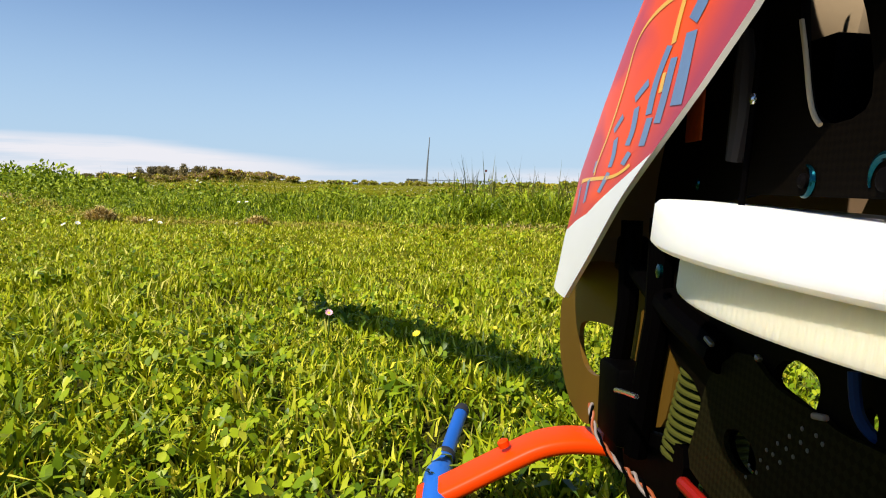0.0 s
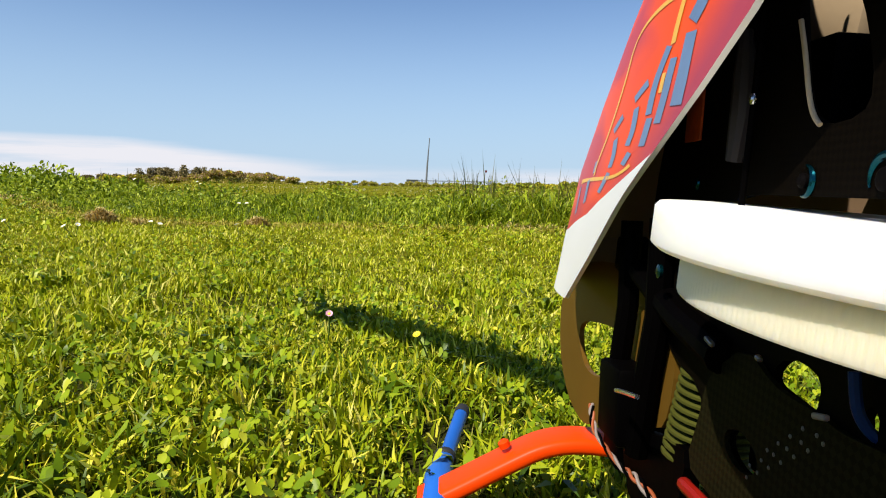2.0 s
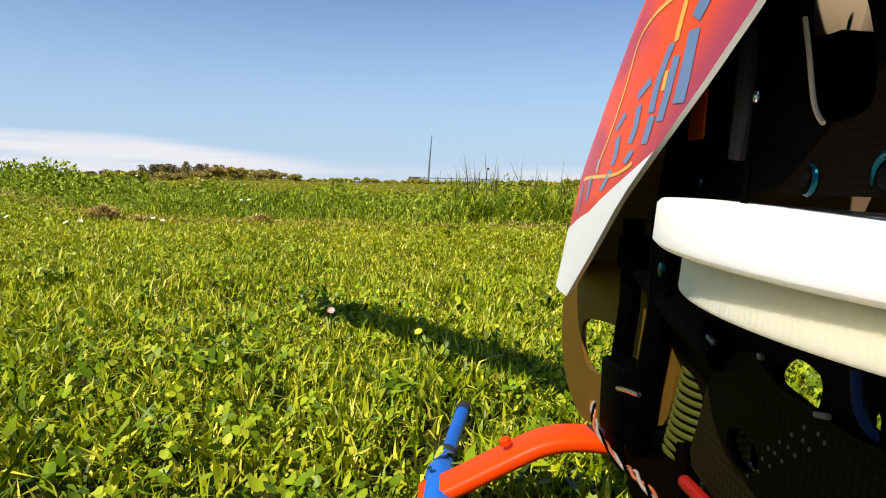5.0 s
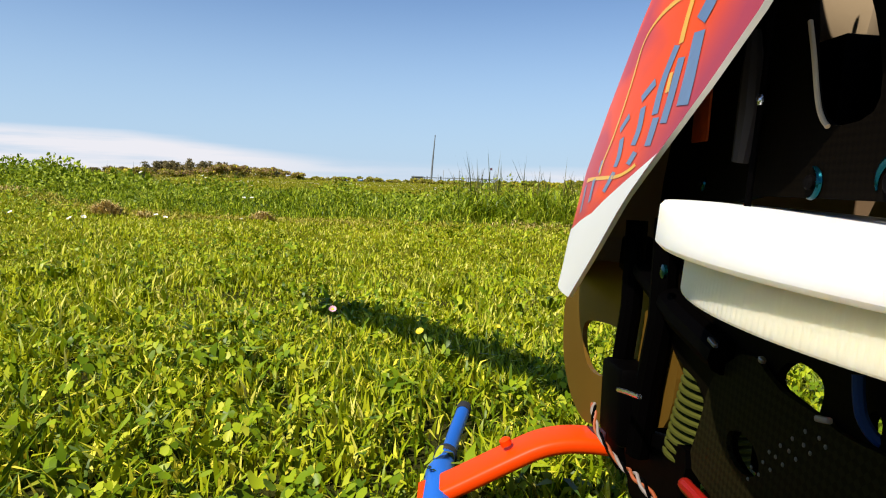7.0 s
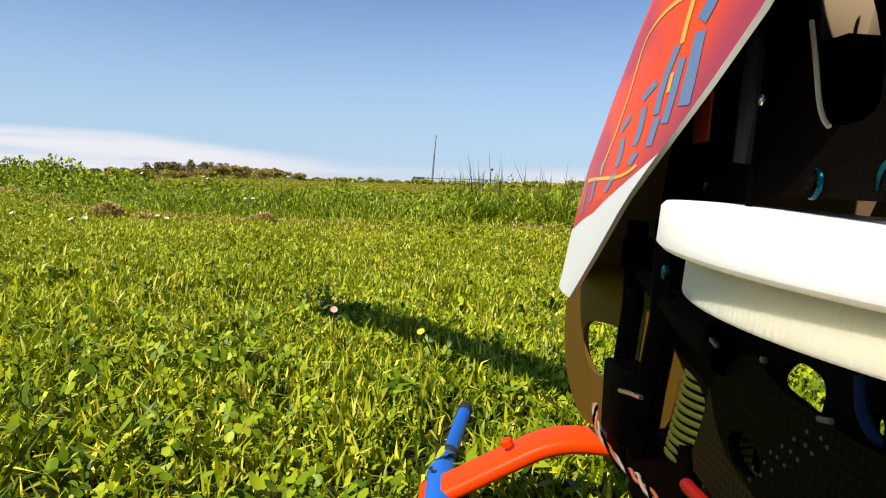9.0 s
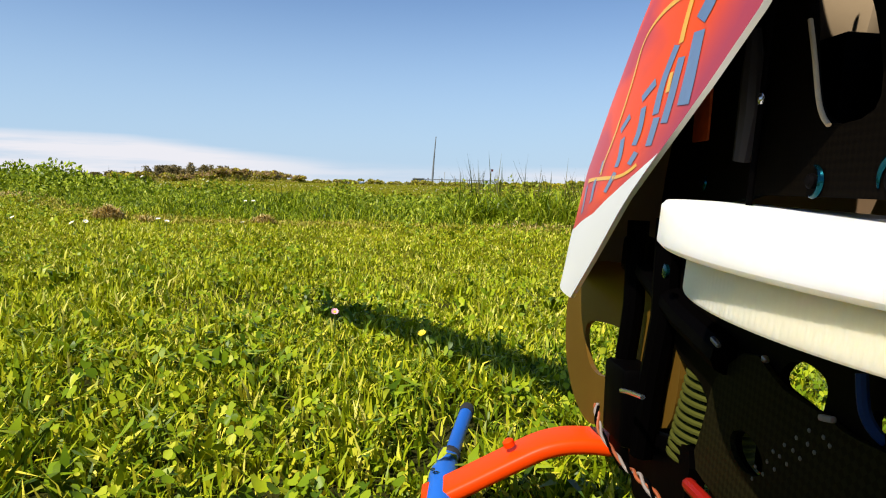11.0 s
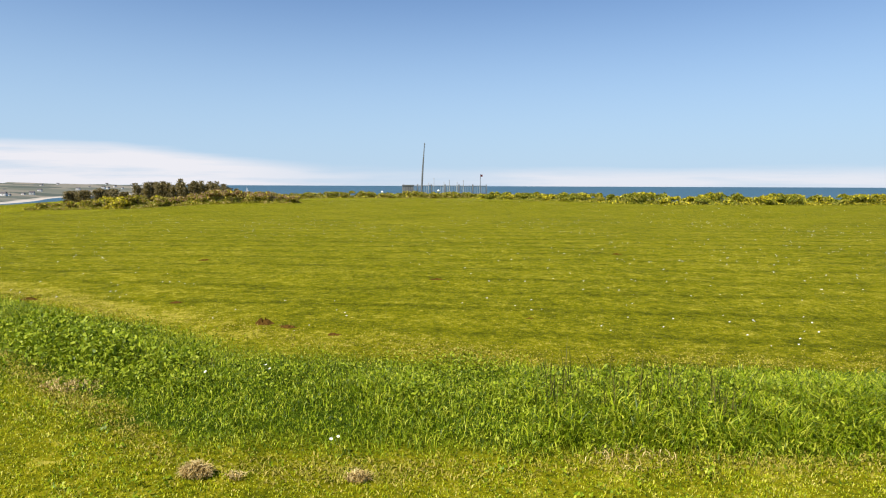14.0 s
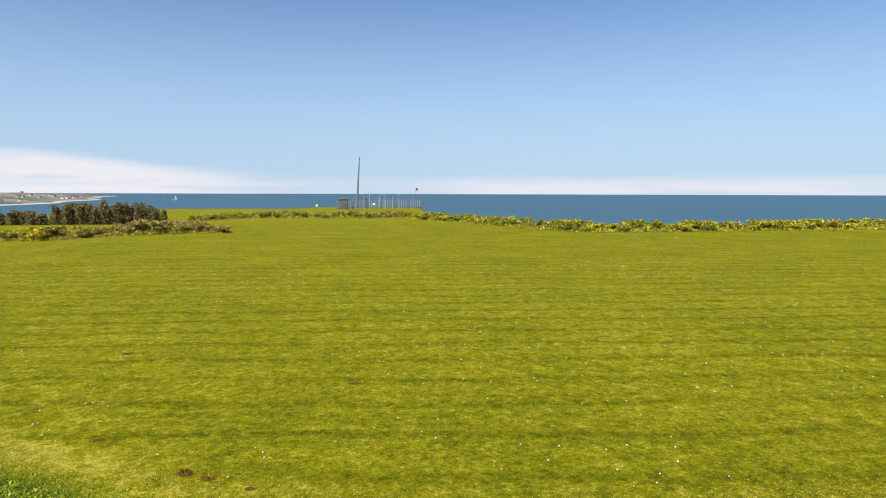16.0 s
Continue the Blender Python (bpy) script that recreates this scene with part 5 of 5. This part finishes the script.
# landing gear
def strut(y):
    line = smooth_line([(-0.004, y, -0.1215), (0.006, y, -0.1165), (0.030, y, -0.1025), (0.041, y, -0.0965), (0.053, y, -0.0942), (0.068, y, -0.0952), (0.090, y, -0.0952), (0.105, y, -0.0942), (0.117, y, -0.0965), (0.128, y, -0.1025), (0.152, y, -0.1165), (0.162, y, -0.1215)], 3)
    bm = bmesh.new()
    rings = []
    for i, p in enumerate(line):
        way = (line[min(i + 1, len(line) - 1)] - line[max(i - 1, 0)]).normalized()
        up = way.cross(Vector((0, 1, 0))).normalized()
        w, h = 0.0085, 0.0030
        rings.append([bm.verts.new(p + Vector((0, a * w, 0)) + up * b * h) for a, b in ((-1, -0.3), (-0.96, -0.62), (-0.86, -0.88), (-0.7, -1), (0.7, -1), (0.86, -0.88), (0.96, -0.62), (1, -0.3), (1, 0.3), (0.96, 0.62), (0.86, 0.88), (0.7, 1), (-0.7, 1), (-0.86, 0.88), (-0.96, 0.62), (-1, 0.3))])
    for a, b in zip(rings, rings[1:]):
        for k in range(16):
            bm.faces.new((a[k], b[k], b[(k + 1) % 16], a[(k + 1) % 16]))
    bm.faces.new(rings[0]), bm.faces.new(rings[-1][::-1])
    bmesh.ops.recalc_face_normals(bm, faces=bm.faces)
    s = part("landing_strut", bm, RED, heli, "glossy red plastic landing strut")
    for x in (0.0275, 0.1305):
        part("strut_screw", lathe([(0.0022, 0), (0.0022, 0.0022), (0.001, 0.003)], 12, pose(x, y, -0.1005 + 0.002, 0, -25 if x < AX else 25, 0)), RED, s)
    return s


for y in (0.232, 0.020):
    strut(y)
for x in (0.002, 0.156):
    tb = part("skid_tube", tube(smooth_line([(x, -0.06, -0.1205), (x, 0.22, -0.1205), (x + 0.004, 0.270, -0.1205), (x + 0.012, 0.310, -0.114)], 2), 0.0034, 14), BLUE, heli, "blue anodised skid tube")
    part("end_cap", lathe([(0.0037, -0.004), (0.0039, 0.0), (0.0034, 0.002)], 14, look((x + 0.012, 0.310, -0.114), (x + 0.009, 0.295, -0.1165))), RUBBER, tb)
    for y in (0.232, 0.020):
        hold = part("skid_holder", tube([(x, y - 0.014, -0.1205), (x, y - 0.010, -0.1205), (x + 0.001, y + 0.018, -0.1205), (x + 0.003, y + 0.034, -0.1205)], 0.0060, 14, taper=[0.7, 1, 1, 0.72]), HOLDER_BLUE, heli, "blue plastic skid holder")
        part("rubber_ring", lathe([(0.0043, -0.0025), (0.0052, -0.0013), (0.0052, 0.0013), (0.0043, 0.0025)], 16, pose(x + 0.0033, y + 0.036, -0.1205, 90, 0, 0)), RUBBER, hold)

# canopy
EDGE = [(0.055, 0.054), (0.06, 0.05), (0.091, 0.027), (0.1085, 0.0182), (0.1290, 0.0087), (0.152, -0.0022), (0.181, -0.0200), (0.2091, -0.0363)]
NOSE = [(0.140, 0.083), (0.145, 0.082), (0.18, 0.085), (0.22, 0.06), (0.25, 0.035), (0.275, 0.01), (0.285, -0.02), (0.272, -0.036)]


def shell(q, p, off=0.0):
    """A point of the canopy: q runs down its rear edge, p from the left rear edge (0) round the nose (1) to the right one (2)."""
    s = np.linspace(0, 1, len(EDGE))
    e = [float(np.interp(q, s, [v[k] for v in EDGE])) for k in (0, 1)]
    n = [float(np.interp(q, s, [v[k] for v in NOSE])) for k in (0, 1)]
    a = p * math.pi / 2
    f = math.sin(a)
    w = 0.037 + off
    return Vector((AX - w * math.cos(a) - 0.0030 * q * q * math.sin(2 * a), e[0] + (n[0] - e[0]) * f + off * f, e[1] + (n[1] - e[1]) * f))


def canopy():
    bm = bmesh.new()
    nq, np_ = 44, 60
    grids = [[[bm.verts.new(shell(i / nq, 2 * j / np_, off)) for j in range(np_ + 1)] for i in range(nq + 1)] for off in (0.0, -0.0012)]
    for g, flip in zip(grids, (True, False)):
        for i in range(nq):
            for j in range(np_):
                f = [g[i][j], g[i][j + 1], g[i + 1][j + 1], g[i + 1][j]]
                face = bm.faces.new(f[::-1] if flip else f)
                face.material_index = 2 if not flip else 0
    o, n = grids
    for i in range(nq):
        for j in (0, np_):
            bm.faces.new((o[i][j], o[i + 1][j], n[i + 1][j], n[i][j])).material_index = 1
    for j in range(np_):
        for i in (0, nq):
            bm.faces.new((o[i][j], o[i][j + 1], n[i][j + 1], n[i][j])).material_index = 1
    bmesh.ops.recalc_face_normals(bm, faces=bm.faces)
    return part("canopy", bm, [CANOPY_RED, WHITE, CANOPY_IN], heli, "glossy red canopy with yellow lines, blue bars and a white lower edge")


def canopy_red():
    """Canopy film: orange-red, turning violet towards the rear edge, with violet streaks."""
    m = Mat("canopy_red")
    n = m.noise(25.0, 4.0)
    tc = m.node("ShaderNodeTexCoord")
    sep = m.node("ShaderNodeSeparateXYZ", i0=tc.outputs["Object"])
    d = m.math("ADD", m.math("MULTIPLY", m.math("SUBTRACT", sep.outputs[1], 0.055), 0.517), m.math("MULTIPLY", m.math("SUBTRACT", sep.outputs[2], 0.054), 0.856))
    d = m.math("ADD", d, m.math("MULTIPLY", m.math("SUBTRACT", m.noise(60.0, 3.0), 0.5), 0.004))
    rear = m.node("ShaderNodeMapRange", i0=d, i1=0.0100, i2=-0.001)
    fade = m.node("ShaderNodeMapRange", i0=m.noise(38.0, 2.0, 0.5, (1, 0.4, 1.2)), i1=0.46, i2=0.60, i4=0.75)
    col = m.mix(n, (0.76, 0.058, 0.004), (0.88, 0.098, 0.006))
    col = m.mix(fade.outputs[0], col, (0.42, 0.045, 0.070))
    col = m.mix(m.math("MULTIPLY", rear.outputs[0], 0.8), col, (0.30, 0.050, 0.110))
    m.set(Base_Color=col, Roughness=0.34)
    m.b.inputs["Specular IOR Level"].default_value = 0.05
    return m.m


CANOPY_RED = canopy_red()
CANOPY_IN = painted("bare_canopy_inside", (0.20, 0.13, 0.075), 0.6, 0.15, 60.0, gloss=0.1)
SHELL = canopy()
DECAL_Y = painted("yellow_film", (0.85, 0.45, 0.02), 0.35, 0.08, 60.0)
DECAL_B = painted("blue_film", (0.155, 0.245, 0.42), 0.35, 0.30, 90.0)

bm = bmesh.new()
rows = []
for j in range(49):
    p = 2 * j / 48
    top = float(np.interp(min(p, 2 - p), [0, 0.027, 0.052, 0.128, 0.274, 0.46], [0.580, 0.631, 0.705, 0.767, 0.817, 0.840]))
    rows.append([bm.verts.new(shell(top + (1 - top) * i / 8, p, 0.00015)) for i in range(9)])
for a, b in zip(rows, rows[1:]):
    for i in range(8):
        bm.faces.new((a[i], a[i + 1], b[i + 1], b[i]))
bmesh.ops.recalc_face_normals(bm, faces=bm.faces)
part("white_chin", bm, WHITE, SHELL, "white lower part of the canopy")


def decal(name, line, width, material):
    """A flat strip of film laid on the canopy along (q, p) points, with its width in q."""
    bm = bmesh.new()
    pts = smooth_line([(q, p, 0) for q, p in line], 2) if len(line) > 2 else [Vector((*line[0], 0)).lerp(Vector((*line[1], 0)), k / 8) for k in range(9)]
    rows = []
    for i, a in enumerate(pts):
        way = (pts[min(i + 1, len(pts) - 1)] - pts[max(i - 1, 0)]).normalized()
        side = Vector((-way.y, way.x, 0)) * width / 2
        rows.append([bm.verts.new(shell(min(max((a + side * k).x, 0), 1), max((a + side * k).y, 0.001), 0.00012)) for k in (-1, 1)])
    for a, b in zip(rows, rows[1:]):
        bm.faces.new((a[0], a[1], b[1], b[0]))
    bmesh.ops.recalc_face_normals(bm, faces=bm.faces)
    return part(name, bm, material, SHELL)


decal("yellow_stripe", [(0.300, 0.100), (0.352, 0.201), (0.402, 0.280), (0.438, 0.295), (0.479, 0.260), (0.527, 0.233), (0.594, 0.207), (0.660, 0.200), (0.686, 0.182)], 0.009, DECAL_Y)
decal("yellow_stripe", [(0.290, 0.185), (0.340, 0.153), (0.377, 0.130), (0.396, 0.116)], 0.013, DECAL_Y)
decal("yellow_stripe", [(0.717, 0.282), (0.688, 0.145), (0.667, 0.075), (0.640, 0.048), (0.623, 0.040)], 0.010, DECAL_Y)
decal("yellow_stripe", [(0.440, 0.096), (0.471, 0.077)], 0.010, DECAL_Y)
for width, line in ((0.028, [(0.300, 0.110), (0.323, 0.098), (0.354, 0.097)]), (0.026, [(0.366, 0.084), (0.417, 0.052), (0.475, 0.020)]),
                    (0.018, [(0.402, 0.124), (0.433, 0.116), (0.464, 0.106), (0.515, 0.075)]), (0.018, [(0.412, 0.092), (0.436, 0.080), (0.471, 0.060), (0.521, 0.037)]),
                    (0.018, [(0.467, 0.132), (0.506, 0.152)]), (0.018, [(0.516, 0.128), (0.554, 0.098), (0.590, 0.088)]), (0.018, [(0.600, 0.066), (0.631, 0.066)]),
                    (0.018, [(0.519, 0.065), (0.546, 0.053), (0.577, 0.040)]),
                    (0.018, [(0.544, 0.170), (0.580, 0.182)]), (0.018, [(0.590, 0.152), (0.623, 0.122), (0.650, 0.114)]), (0.018, [(0.662, 0.105), (0.717, 0.105)]),
                    (0.015, [(0.654, 0.210), (0.681, 0.194)]), (0.017, [(0.702, 0.207), (0.748, 0.179)]), (0.017, [(0.727, 0.276), (0.779, 0.238)])):
    decal("blue_bar", line, width, DECAL_B)

# rotor at rest
head = part("rotor_head", box((0.026, 0.022, 0.018), TIP @ Matrix.Translation((0, 0, 0.145)), 0.003), BLACK, heli)
BLADE_TURN = 135.5
for k in (0, 1):
    m = TIP @ pose(0, 0, 0.145, 0, 0, BLADE_TURN + 180 * k)
    part("blade_grip", box((0.065, 0.018, 0.014), m @ Matrix.Translation((0.045, 0, 0)), 0.003), BLACK, heli)
    bm = bmesh.new()
    sec = [(-0.5, 0.0), (-0.38, 0.06), (-0.1, 0.075), (0.2, 0.05), (0.5, 0.004), (0.2, -0.03), (-0.1, -0.045), (-0.38, -0.045)]
    rings = []
    for r, c in ((0.065, 0.022), (0.085, 0.034), (0.115, 0.046), (0.25, 0.046), (0.40, 0.046), (0.482, 0.046), (0.490, 0.039)):
        rings.append([bm.verts.new(m @ Vector((r, u * c + 0.004, w * c))) for u, w in sec])
    for a, b in zip(rings, rings[1:]):
        for j in range(8):
            bm.faces.new((a[j], b[j], b[(j + 1) % 8], a[(j + 1) % 8]))
    bm.faces.new(rings[0]), bm.faces.new(rings[-1][::-1])
    bmesh.ops.recalc_face_normals(bm, faces=bm.faces)
    part("rotor_blade", bm, BLADE, heli, "yellow-green rotor blade")
